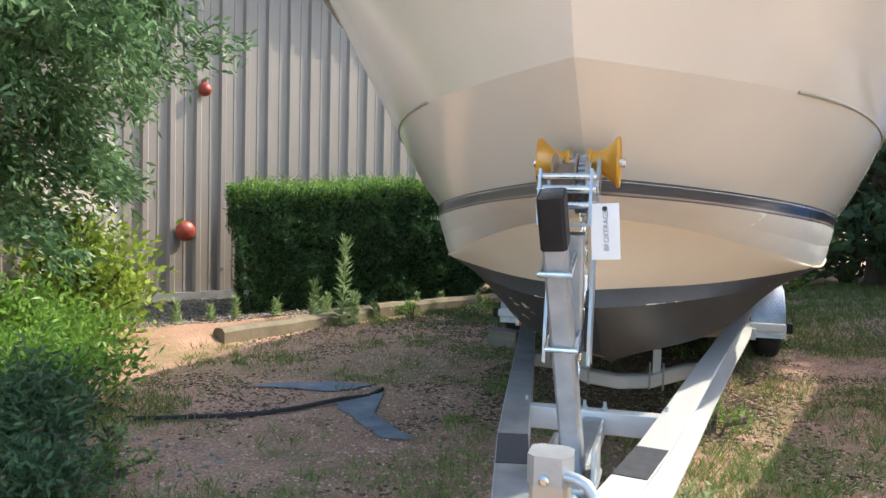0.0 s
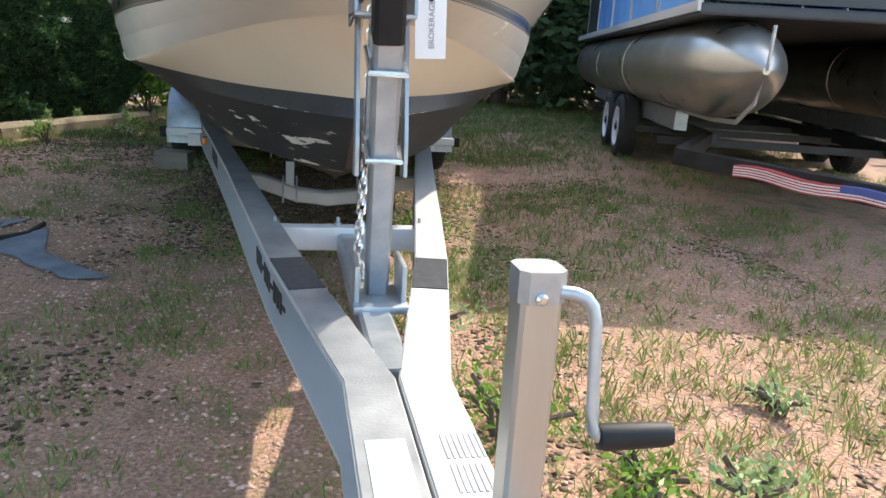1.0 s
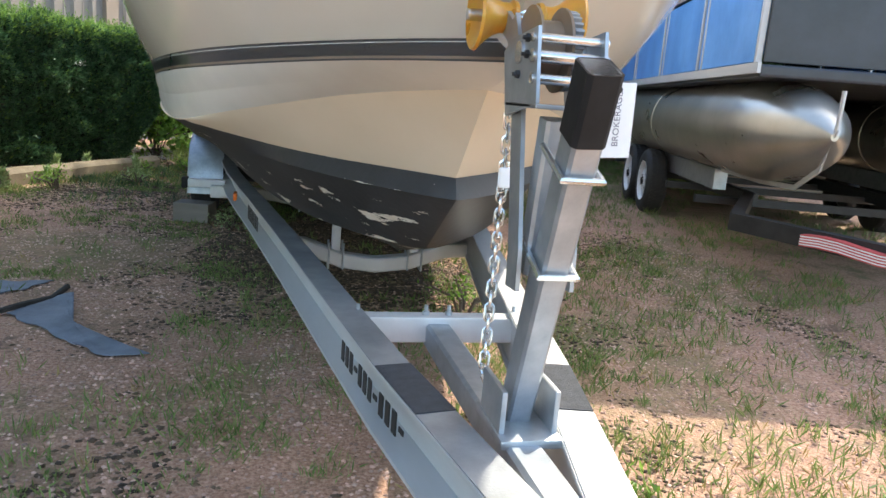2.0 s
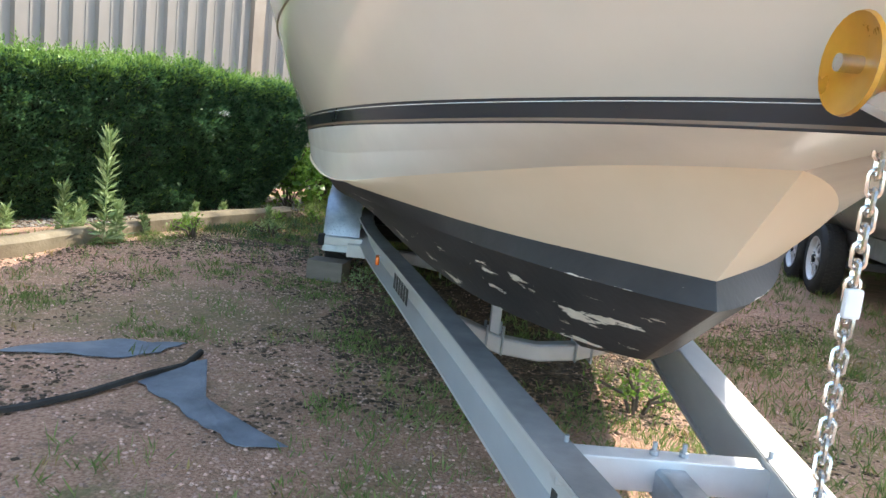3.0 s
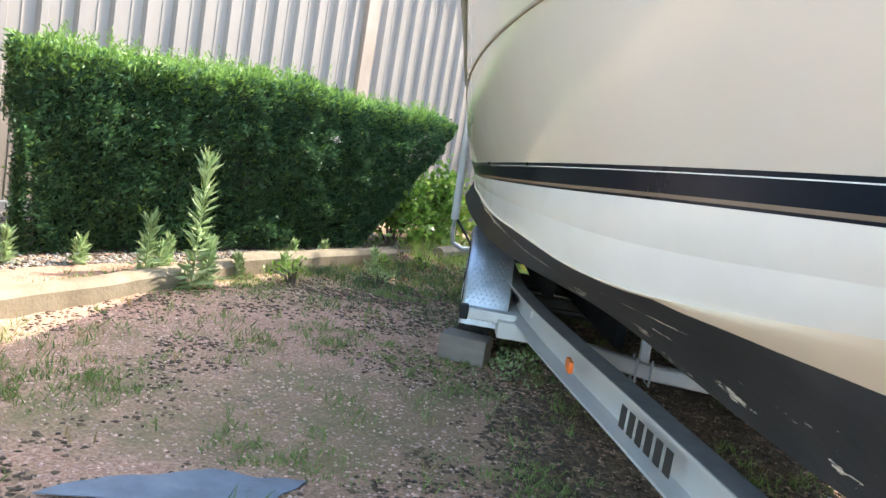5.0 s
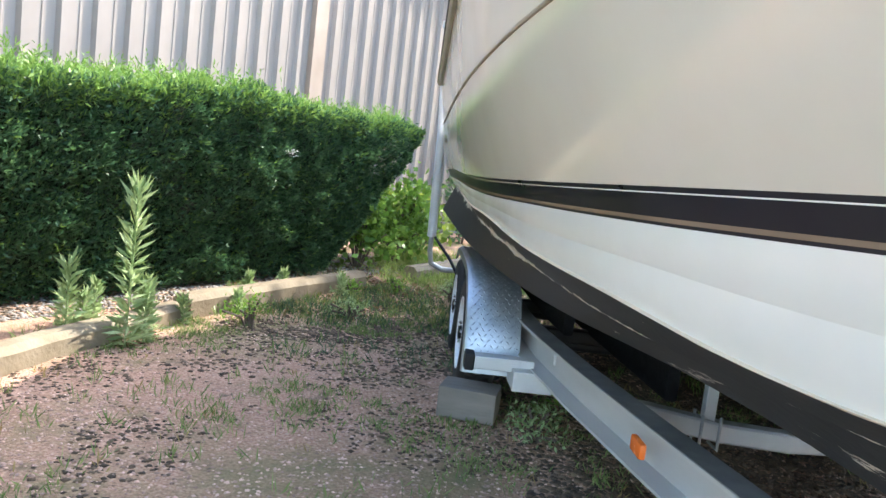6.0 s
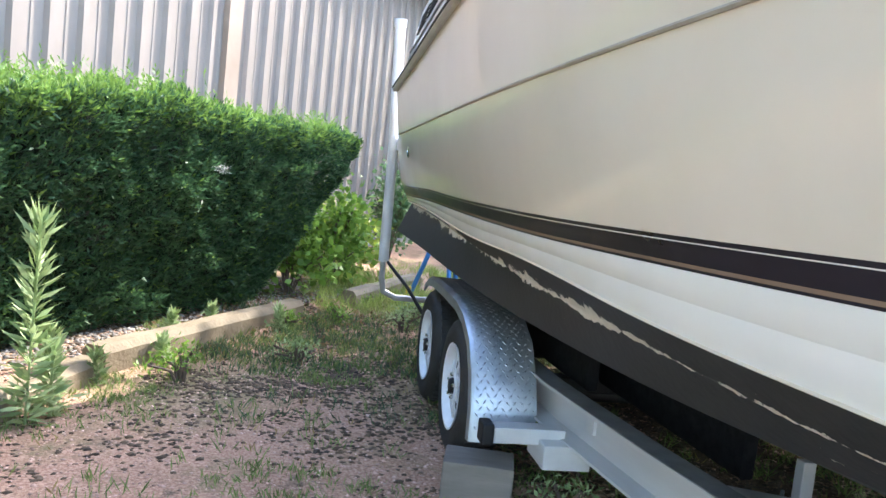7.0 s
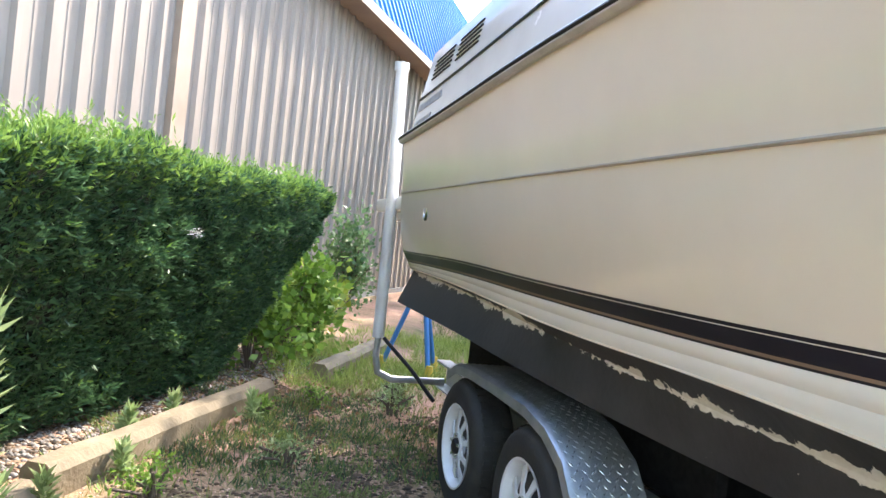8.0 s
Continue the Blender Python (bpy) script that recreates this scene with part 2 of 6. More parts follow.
def bottom_material():
    """Black antifouling paint, chipped through to pale gelcoat along the hard edge (UV v = 0) and scraped low on the forefoot."""
    m = material("chipped_bottom_paint", [(0.3, (0.016, 0.017, 0.018)), (0.7, (0.042, 0.042, 0.043))], 5, 0.55, bump=0.12, bump_scale=40)
    nt = m.node_tree
    b = nt.nodes["Principled BSDF"]
    base = b.inputs["Base Color"].links[0].from_socket
    uv = nt.nodes.new("ShaderNodeUVMap")
    sep = nt.nodes.new("ShaderNodeSeparateXYZ")
    nt.links.new(uv.outputs[0], sep.inputs[0])

    def math_node(op, a, bb):
        n = nt.nodes.new("ShaderNodeMath")
        n.operation = op
        for i, v in enumerate((a, bb)):
            if isinstance(v, (int, float)):
                n.inputs[i].default_value = v
            else:
                nt.links.new(v, n.inputs[i])
        return n.outputs[0]

    def noise_node(scale, detail, stretch=(1, 1, 1)):
        mp = nt.nodes.new("ShaderNodeMapping")
        mp.inputs["Scale"].default_value = stretch
        nt.links.new(uv.outputs[0], mp.inputs[0])
        n = nt.nodes.new("ShaderNodeTexNoise")
        n.inputs["Scale"].default_value, n.inputs["Detail"].default_value = scale, detail
        n.inputs["Roughness"].default_value = 0.65
        nt.links.new(mp.outputs[0], n.inputs["Vector"])
        return n.outputs["Fac"]

    edge = math_node("ABSOLUTE", sep.outputs[1], 0)
    wide = math_node("SUBTRACT", noise_node(1.7, 2), 0.435)
    ragged = math_node("MULTIPLY", math_node("SUBTRACT", noise_node(16, 6), 0.45), 0.13)
    reach = math_node("MULTIPLY", math_node("MAXIMUM", math_node("ADD", math_node("MULTIPLY", wide, 0.16), ragged), 0.0), 1.0)
    # little is chipped forward, where the boat was never dragged
    aft = nt.nodes.new("ShaderNodeMapRange")
    aft.inputs[1].default_value, aft.inputs[2].default_value, aft.inputs[3].default_value = 3.2, 5.6, 0.22
    nt.links.new(math_node("MODULO", sep.outputs[0], 20.0), aft.inputs[0])
    reach = math_node("MULTIPLY", reach, aft.outputs[0])
    chip = math_node("GREATER_THAN", reach, math_node("ADD", math_node("MULTIPLY", edge, 1.0), 0.006))
    scrape = math_node("GREATER_THAN", noise_node(7, 9, (0.7, 1.5, 1)), 0.592)
    low = math_node("MULTIPLY", math_node("LESS_THAN", sep.outputs[1], -0.10), math_node("LESS_THAN", sep.outputs[0], 4.3))
    scrape = math_node("MULTIPLY", scrape, low)
    fleck = math_node("GREATER_THAN", noise_node(46, 3), 0.745)
    bare = math_node("MAXIMUM", math_node("MAXIMUM", chip, scrape), fleck)
    pale = nt.nodes.new("ShaderNodeValToRGB")
    pale.color_ramp.elements[0].color, pale.color_ramp.elements[1].color = (0.42, 0.37, 0.29, 1), (0.80, 0.77, 0.69, 1)
    nt.links.new(noise_node(22, 4), pale.inputs[0])
    mix = nt.nodes.new("ShaderNodeMix")
    mix.data_type = "RGBA"
    nt.links.new(bare, mix.inputs[0])
    nt.links.new(base, mix.inputs[6])
    nt.links.new(pale.outputs[0], mix.inputs[7])
    nt.links.new(mix.outputs[2], b.inputs["Base Color"])
    return m


def ground_material():
    """Pinkish gravel dirt with litter, moss and thin grass cover."""
    m = material("gravel_dirt", [(0.28, (0.165, 0.092, 0.060)), (0.48, (0.38, 0.215, 0.142)), (0.72, (0.59, 0.38, 0.27))], 70, 0.92, bump=1.0, bump_scale=90, detail=8)
    nt = m.node_tree
    b = nt.nodes["Principled BSDF"]
    col = b.inputs["Base Color"].links[0].from_socket
    tc = nt.nodes.new("ShaderNodeTexCoord")
    for scale, lo, hi, colour in ((1.3, 0.54, 0.70, (0.17, 0.115, 0.07)), (3.1, 0.57, 0.68, (0.075, 0.055, 0.035)), (0.8, 0.49, 0.64, (0.13, 0.135, 0.045)), (2.2, 0.56, 0.68, (0.10, 0.115, 0.035)), (7.0, 0.60, 0.70, (0.06, 0.055, 0.03)), (26.0, 0.60, 0.68, (0.05, 0.037, 0.028))):
        n = nt.nodes.new("ShaderNodeTexNoise")
        n.inputs["Scale"].default_value, n.inputs["Detail"].default_value, n.inputs["Roughness"].default_value = scale, 9, 0.72
        n.noise_dimensions = "4D"
        n.inputs["W"].default_value = scale * 3.7
        nt.links.new(tc.outputs["Object"], n.inputs["Vector"])
        mr = nt.nodes.new("ShaderNodeMapRange")
        mr.inputs[1].default_value, mr.inputs[2].default_value, mr.inputs[4].default_value = lo, hi, 0.8
        nt.links.new(n.outputs["Fac"], mr.inputs[0])
        mix = nt.nodes.new("ShaderNodeMix")
        mix.data_type = "RGBA"
        nt.links.new(mr.outputs[0], mix.inputs[0])
        nt.links.new(col, mix.inputs[6])
        mix.inputs[7].default_value = (*colour, 1)
        col = mix.outputs[2]
    nt.links.new(col, b.inputs["Base Color"])
    return m


BOTTOM_PAINT = bottom_material()
DIRT = ground_material()

# ---- mesh helpers ----
def mesh_ob(name, verts, faces, mat, parent=None, smooth=False):
    me = bpy.data.meshes.new(name)
    me.from_pydata([tuple(v) for v in verts], [], [tuple(f) for f in faces])
    me.materials.append(mat)
    if smooth:
        me.polygons.foreach_set("use_smooth", [True] * len(me.polygons))
    me.update()
    ob = new(name, me)
    if parent:
        ob.parent = parent
    return ob


def part(name, bm, mat, parent, label="", smooth=False):
    """Link a bmesh as one mesh object under a thing or a part."""
    me = bpy.data.meshes.new(name)
    bmesh.ops.recalc_face_normals(bm, faces=bm.faces)
    if smooth:
        for f in bm.faces:
            f.smooth = True
        for e in bm.edges:
            if len(e.link_faces) == 2 and e.calc_face_angle(0) > 0.7:
                e.smooth = False
    bm.to_mesh(me)
    bm.free()
    me.materials.append(mat)
    ob = new(name, me)
    if parent:
        ob.parent = parent
    if label:
        tagged(ob, label)
    return ob


def empty(name, label, category, at=(0, 0, 0), group="", kind=""):
    e = new(name)
    e.location = at
    return tagged(e, label, category, group, kind)


def box(bm, lo, hi, bevel=0.0, turn=None):
    """A box between two corners, its edges rounded."""
    lo, hi = Vector(lo), Vector(hi)
    geo = bmesh.ops.create_cube(bm, size=1.0, matrix=Matrix.Translation((lo + hi) / 2) @ Matrix.Diagonal((*(hi - lo), 1)))
    vs = geo["verts"]
    if bevel:
        es = list({e for v in vs for e in v.link_edges})
        out = bmesh.ops.bevel(bm, geom=es, offset=bevel, segments=2, affect="EDGES", profile=0.6)
        vs = list({v for f in out["faces"] for v in f.verts} | {v for v in vs if v.is_valid})
    if turn is not None:
        bmesh.ops.transform(bm, matrix=turn, verts=vs)
    return bm


def sweep(bm, pts, profile, closed=True, up=(0, 0, 1), cap=True):
    """A profile (list of (side, up)) swept along points, mitred."""
    pts = [Vector(p) for p in pts]
    rings = []
    for i, p in enumerate(pts):
        a = (pts[i] - pts[i - 1]).normalized() if i else None
        b = (pts[i + 1] - pts[i]).normalized() if i < len(pts) - 1 else None
        d = ((a or b) + (b or a)).normalized()
        side = d.cross(Vector(up)).normalized()
        top = side.cross(d).normalized()
        k = 1.0 if a is None or b is None else 1 / max(0.4, math.sqrt((1 + a.dot(b)) / 2))
        rings.append([bm.verts.new(p + side * (s * k) + top * t) for s, t in profile])
    n = len(profile)
    for r, q in zip(rings, rings[1:]):
        for j in range(n if closed else n - 1):
            bm.faces.new((r[j], r[(j + 1) % n], q[(j + 1) % n], q[j]))
    if cap and closed:
        bm.faces.new(rings[0])
        bm.faces.new(list(reversed(rings[-1])))
    return bm


def circle(r, n=12, sx=1.0, sy=1.0):
    return [(r * sx * math.cos(2 * math.pi * i / n), r * sy * math.sin(2 * math.pi * i / n)) for i in range(n)]


def rect(w, h, r=0.0, dz=0.0):
    """A rectangle's profile with cut corners, its middle dz up."""
    a, b = w / 2, h / 2
    if not r:
        return [(-a, -b + dz), (a, -b + dz), (a, b + dz), (-a, b + dz)]
    return [(-a + r, -b + dz), (a - r, -b + dz), (a, -b + r + dz), (a, b - r + dz), (a - r, b + dz), (-a + r, b + dz), (-a, b - r + dz), (-a, -b + r + dz)]


def tube(bm, pts, r, n=10, up=(0, 0, 1)):
    return sweep(bm, pts, circle(r, n), up=up)


def lathe(bm, prof, n=32, m=Matrix.Identity(4), cap=True):
    """(radius, along x) points turned round the x axis."""
    rings = [[bm.verts.new(m @ Vector((x, r * math.cos(2 * math.pi * i / n), r * math.sin(2 * math.pi * i / n)))) for i in range(n)] for r, x in prof]
    for a, b in zip(rings, rings[1:]):
        for i in range(n):
            bm.faces.new((a[i], a[(i + 1) % n], b[(i + 1) % n], b[i]))
    for ring in (rings[0], rings[-1]) if cap else ():
        bm.faces.new(ring)
    return bm


def diamonds(name, at, along, length, width, mat, parent=None, fold=0.25, seed=1):
    """Many small leaves in one mesh: at and along are arrays of n x 3."""
    rng = np.random.default_rng(seed)
    n = len(at)
    along = along / np.maximum(np.linalg.norm(along, axis=1, keepdims=True), 1e-6)
    side = np.cross(along, rng.normal(size=(n, 3)))
    side /= np.maximum(np.linalg.norm(side, axis=1, keepdims=True), 1e-6)
    nor = np.cross(along, side)
    L = (length * rng.uniform(0.6, 1.25, n))[:, None]
    Wd = (width * rng.uniform(0.7, 1.2, n))[:, None]
    v = np.stack([at, at + along * L * 0.45 + side * Wd / 2 + nor * Wd * fold, at + along * L, at + along * L * 0.45 - side * Wd / 2 + nor * Wd * fold], 1).reshape(-1, 3)
    me = bpy.data.meshes.new(name)
    me.vertices.add(4 * n)
    me.vertices.foreach_set("co", v.astype(np.float32).ravel())
    me.loops.add(4 * n)
    me.loops.foreach_set("vertex_index", np.arange(4 * n, dtype=np.int32))
    me.polygons.add(n)
    me.polygons.foreach_set("loop_start", np.arange(0, 4 * n, 4, dtype=np.int32))
    me.update(calc_edges=True)
    me.materials.append(mat)
    ob = new(name, me)
    if parent:
        ob.parent = parent
    return ob


def stones(name, at, size, mat, seed=1, flat=0.6, parent=None):
    """Many small rounded stones in one mesh (octahedra, squashed and turned)."""
    rng = np.random.default_rng(seed)
    n = len(at)
    base = np.array([(1, 0, 0), (-1, 0, 0), (0, 1, 0), (0, -1, 0), (0, 0, 1), (0, 0, -1)], float)
    tri = np.array([(0, 2, 4), (2, 1, 4), (1, 3, 4), (3, 0, 4), (2, 0, 5), (1, 2, 5), (3, 1, 5), (0, 3, 5)])
    v = base[None] * rng.uniform(0.6, 1.2, (n, 6, 1)) * (size * rng.uniform(0.5, 1.3, (n, 1, 1)))
    a = rng.uniform(0, 6.28, n)
    c, s = np.cos(a)[:, None], np.sin(a)[:, None]
    v = np.stack([v[..., 0] * c - v[..., 1] * s, v[..., 0] * s + v[..., 1] * c, v[..., 2] * flat], -1) + at[:, None]
    f = (tri[None] + 6 * np.arange(n)[:, None, None]).reshape(-1, 3)
    me = bpy.data.meshes.new(name)
    me.vertices.add(6 * n)
    me.vertices.foreach_set("co", v.astype(np.float32).ravel())
    me.loops.add(24 * n)
    me.loops.foreach_set("vertex_index", f.astype(np.int32).ravel())
    me.polygons.add(8 * n)
    me.polygons.foreach_set("loop_start", np.arange(0, 24 * n, 3, dtype=np.int32))
    me.update(calc_edges=True)
    me.materials.append(mat)
    ob = new(name, me)
    if parent:
        ob.parent = parent
    return ob


# ---- ground ----
EDGE0, ALONG, BEHIND = Vector((-2.98, 7.39, 0)), Vector((0.494, 0.869, 0)), Vector((-0.869, 0.494, 0))


def on_edge(s, off, z=0.0):
    """A place by its distance along the timber edging, behind it, and its height."""
    return EDGE0 + ALONG * s + BEHIND * off + Vector((0, 0, z))


def ground_z(x, y):
    off = (x - EDGE0.x) * BEHIND.x + (y - EDGE0.y) * BEHIND.y
    if y < EDGE0.y:
        off = -(x - EDGE0.x) * 0.975 + (y - EDGE0.y) * 0.222
    bank = 0.075 * min(max((off - 0.02) / 0.12, 0), 1)
    p = Vector((x, y, 0))
    rise = 0.15 * min(max((x - 1.4) / 1.7, 0), 1) * min(max((y - 1.5) / 3.0, 0), 1)
    return bank + rise + 0.018 * noise.noise(p * 1.3) + 0.008 * noise.noise(p * 6.1) + 0.004 * noise.noise(p * 17)


def build_ground():
    far = [8, 9.5, 12, 16, 24, 40, 80, 160, 400]
    xs = [-v for v in reversed(far)] + list(np.arange(-7, 6.5, 0.06)) + far
    ys = [-400, -160, -60, -25, -12, -6, -3] + list(np.arange(-2, 12.5, 0.06)) + [13.2, 14.5, 17, 22, 30, 45, 80, 160, 400]
    nx = len(xs)
    verts = [(x, y, ground_z(x, y)) for y in ys for x in xs]
    faces = [(j * nx + i, j * nx + i + 1, (j + 1) * nx + i + 1, (j + 1) * nx + i) for j in range(len(ys) - 1) for i in range(nx - 1)]
    ob = mesh_ob("ground", verts, faces, DIRT, smooth=True)
    tagged(ob, "pinkish gravel dirt yard with moss and thin grass", "ground", kind="structure")


build_ground()


# ---- motor boat ----
STERN = 8.06


def hull_line(y0, wide, reach, a, b, zs):
    """One long line of the hull: half-breadth and height from the stem to the transom."""
    end = STERN + 0.28 * min(1, max(0, (1.79 - zs[-1][1]) / 0.6))  # the raked transom runs further aft low down

    def at(u):
        y = y0 + (end - y0) * u
        k = min(max((y - y0) / reach, 0), 1)
        x = wide * max(1 - (1 - k) ** a, 0) ** b
        z = sum(float(np.interp(y + d, [p for p, _ in zs], [q for _, q in zs])) for d in (-0.3, -0.15, 0, 0.15, 0.3)) / 5
        return Vector((x, y, z))
    return at


LINES = {
    "sheer": hull_line(0.480, 1.428, 3.250, 2.200, 0.680, [(0.48, 2.42), (2.2, 2.22), (3, 2.115), (4, 1.995), (4.8, 1.925), (5.3, 1.905), (6.2, 1.887), (7.2, 1.836), (8.4, 1.787)]),
    "seam": hull_line(1.167, 1.374, 7.358, 5.504, 0.993, [(1.2, 1.508), (2.2, 1.547), (3.5, 1.522), (4.6, 1.510), (8.4, 1.511)]),
    "stripe_top": hull_line(1.545, 1.298, 8.335, 5.869, 0.995, [(1.58, 1.261), (2.2, 1.236), (2.6, 1.224), (3, 1.207), (3.5, 1.191), (4, 1.177), (4.6, 1.164), (5.3, 1.158), (6.2, 1.164), (7.2, 1.186), (8.4, 1.176)]),
    "stripe_low": hull_line(1.367, 1.262, 6.641, 4.223, 0.994, [(1.62, 1.201), (2.2, 1.174), (2.6, 1.157), (3, 1.145), (3.5, 1.125), (4, 1.112), (4.6, 1.102), (5.3, 1.093), (6.2, 1.100), (7.2, 1.117), (8.4, 1.113)]),
    "knuckle": hull_line(1.668, 1.236, 5.849, 4.047, 0.992, [(1.77, 1.154), (2.2, 1.083), (2.6, 1.021), (3, 0.970), (3.4, 0.917), (3.8, 0.962), (4.6, 0.975), (5.3, 1.018), (6.2, 1.016), (7.4, 1.063), (8.4, 1.074)]),
    "boot": hull_line(1.924, 1.241, 2.070, 1.347, 0.999, [(1.95, 0.905), (2.6, 0.902), (3, 0.946), (3.4, 0.947), (3.8, 1.010), (4.6, 1.000), (5.3, 1.020), (6.2, 1.013), (7.2, 1.060), (8.4, 1.076)]),
    "edge": hull_line(1.898, 1.216, 5.874, 3.369, 0.846, [(2.12, 0.846), (3.5, 0.882), (4, 0.866), (4.6, 0.897), (5.3, 0.932), (6.2, 0.973), (7.2, 1.030), (8.4, 1.065)]),
    "chine": hull_line(2.267, 1.301, 6.575, 2.645, 0.751, [(2.5, 0.628), (3, 0.651), (3.5, 0.746), (4, 0.801), (4.6, 0.778), (5.3, 0.784), (6.2, 0.812), (7.2, 0.857), (8.4, 0.865)]),
    "keel": hull_line(2.86, 0.0, 6.0, 2.0, 1.0, [(2.86, 0.505), (3.2, 0.45), (4.0, 0.41), (8.4, 0.44)]),
}
boot_free = LINES["boot"]


def boot_line(u):
    """The paint edge, which runs just below the white band once it has met it."""
    p = boot_free(u)
    q = LINES["knuckle"](min(max((p.y - 1.668) / (STERN + 0.28 - 1.668), 0), 1))
    if p.z > q.z - 0.006:
        p.z, p.x = q.z - 0.006, min(p.x, q.x)
    return p


LINES["boot"] = boot_line
STEPS = [(i / 59) ** 1.9 for i in range(60)]


def band(name, top, low, mat, parent, rows=4, bulge=0.0, label="", uv=False, cut=(0.0, 1.0), start=0.0):
    """The strip of hull between two lines, on both sides, meeting in a sharp edge at the stem."""
    verts, faces, coords = [], [], []
    cols = []
    ahead = [start + (1 - start) * u for u in STEPS]
    for side in (-1, 1):
        order = ahead if side == 1 else list(reversed(ahead))
        cols += [(side, u) for u in order]
    for side, u in cols:
        a, b = LINES[top](u), LINES[low](u)
        a, b = a.lerp(b, cut[0]), a.lerp(b, cut[1])
        for r in range(rows + 1):
            k = r / rows
            p = a.lerp(b, k)
            fat = bulge * 4 * k * (1 - k) * min(1, u * 6)
            p = Vector((side * (p.x + fat), p.y, p.z))
            verts.append(p)
            coords.append((p.y + (20 if side > 0 else 0), ((1 - k) if uv == "low" else -k) * (a - b).length))
    n = rows + 1
    for i in range(len(cols) - 1):
        if cols[i][0] != cols[i + 1][0]:
            continue
        for r in range(rows):
            faces.append((i * n + r, i * n + r + 1, (i + 1) * n + r + 1, (i + 1) * n + r))
    ob = mesh_ob(name, verts, faces, mat, parent, smooth=True)
    if uv:
        lay = ob.data.uv_layers.new(name="UVMap")
        for loop in ob.data.loops:
            lay.data[loop.index].uv = coords[loop.vertex_index]
    if label:
        tagged(ob, label)
    return ob


def line_points(name, side, lo=0.0, hi=1.0, n=60, out=0.0, dz=0.0):
    pts = []
    for i in range(n):
        p = LINES[name](lo + (hi - lo) * (i / (n - 1)) ** 1.7)
        pts.append(Vector((side * (p.x + out), p.y - (out if p.x < 0.1 else 0), p.z + dz)))
    return pts


def build_boat():
    boat = empty("motor_boat", "cream fibreglass cabin cruiser with black stripe and chipped black bottom", "boat", (0, 0, 0))
    band("upper_topside", "sheer", "seam", GELCOAT, boat, 5, 0.0)
    band("lower_topside", "seam", "stripe_top", GELCOAT, boat, 5, 0.012)
    for name, mat, k0, k1, label in (("black_stripe", BLACK_STRIPE, 0.0, 0.14, "thin black pinstripe"), ("white_stripe", WHITE_GEL, 0.14, 0.175, "thin white pinstripe"), ("black_stripe", BLACK_STRIPE, 0.175, 0.79, "black vinyl stripe round the hull"), ("brown_stripe", BROWN_STRIPE, 0.79, 0.91, "brown pinstripe"), ("black_stripe", BLACK_STRIPE, 0.91, 1.0, "thin black pinstripe")):
        band(name, "stripe_top", "stripe_low", mat, boat, 1, 0.0, label, cut=(k0, k1), start=0.003)
    stem_cols = [(side, u) for side, us in ((-1, (0.003, 0.002, 0.001)), (1, (0.0, 0.001, 0.002, 0.003))) for u in us]
    verts = []
    for side, u in stem_cols:
        for p in (LINES["stripe_top"](u), LINES["stripe_low"](u)):
            verts.append((side * p.x, p.y, p.z))
    mesh_ob("stem_patch", verts, [(i * 2, i * 2 + 1, i * 2 + 3, i * 2 + 2) for i in range(len(stem_cols) - 1)], GELCOAT, boat, True)
    band("spray_band", "stripe_low", "knuckle", WHITE_GEL, boat, 4, 0.0035, "white moulded band below the stripe", cut=(0.0, 0.48))
    band("spray_band", "stripe_low", "knuckle", WHITE_GEL, boat, 4, 0.0035, "white moulded band below the stripe", cut=(0.48, 1.0))
    band("bow_panel", "knuckle", "boot", BEIGE_GEL, boat, 5, 0.01, "beige stained lower bow")
    band("boot_band", "boot", "edge", BOTTOM_PAINT, boat, 4, 0.0, "black bottom paint, chipped along its edge", "low")
    band("bottom_side", "edge", "chine", BOTTOM_PAINT, boat, 6, 0.0, "black bottom paint, chipped to pale gelcoat", True)
    band("bottom", "chine", "keel", BOTTOM_PAINT, boat, 6, 0.0, "black worn bottom", True)
    # the bottom itself lies below the worn edge
    for ob in boat.children:
        if ob.name.startswith("bottom") and not ob.name.startswith("bottom_side"):
            for d in ob.data.uv_layers[0].data:
                d.uv = (d.uv[0], d.uv[1] - 0.3)
    for side in (-1, 1):
        bm = bmesh.new()
        sweep(bm, line_points("sheer", side, out=0.008), rect(0.038, 0.048, 0.012))
        part("rub_rail", bm, RAIL_VINYL, boat, "grey vinyl rub rail", True)
        bm = bmesh.new()
        tube(bm, line_points("sheer", side, out=0.024, dz=0.002), 0.009, 6)
        part("rail_insert", bm, BLACK_PLASTIC, boat, "dark rail insert", True)
        bm = bmesh.new()
        tube(bm, line_points("seam", side, 0.10, out=0.001), 0.0055, 6)
        part("hull_seam", bm, SEAM, boat, "dirty moulded hull seam", True)
    # transom and deck
    keys = list(LINES)
    ring = [LINES[k](1.0) for k in keys]
    verts = [Vector((-p.x, p.y, p.z)) for p in ring] + [Vector((p.x, p.y, p.z)) for p in reversed(ring[:-1])]
    mesh_ob("transom", verts, [tuple(range(len(verts)))], GELCOAT, boat)
    rows = []
    for u in STEPS:
        p = LINES["sheer"](u)
        rows.append([Vector((p.x * k, p.y, p.z + 0.02 + 0.10 * (1 - k * k) * min(1, p.x))) for k in (-1, -0.6, -0.2, 0.2, 0.6, 1)])
    verts = [v for r in rows for v in r]
    mesh_ob("deck", verts, [(i * 6 + j, i * 6 + j + 1, i * 6 + 7 + j, i * 6 + 6 + j) for i in range(len(rows) - 1) for j in range(5)], WHITE_GEL, boat, True)
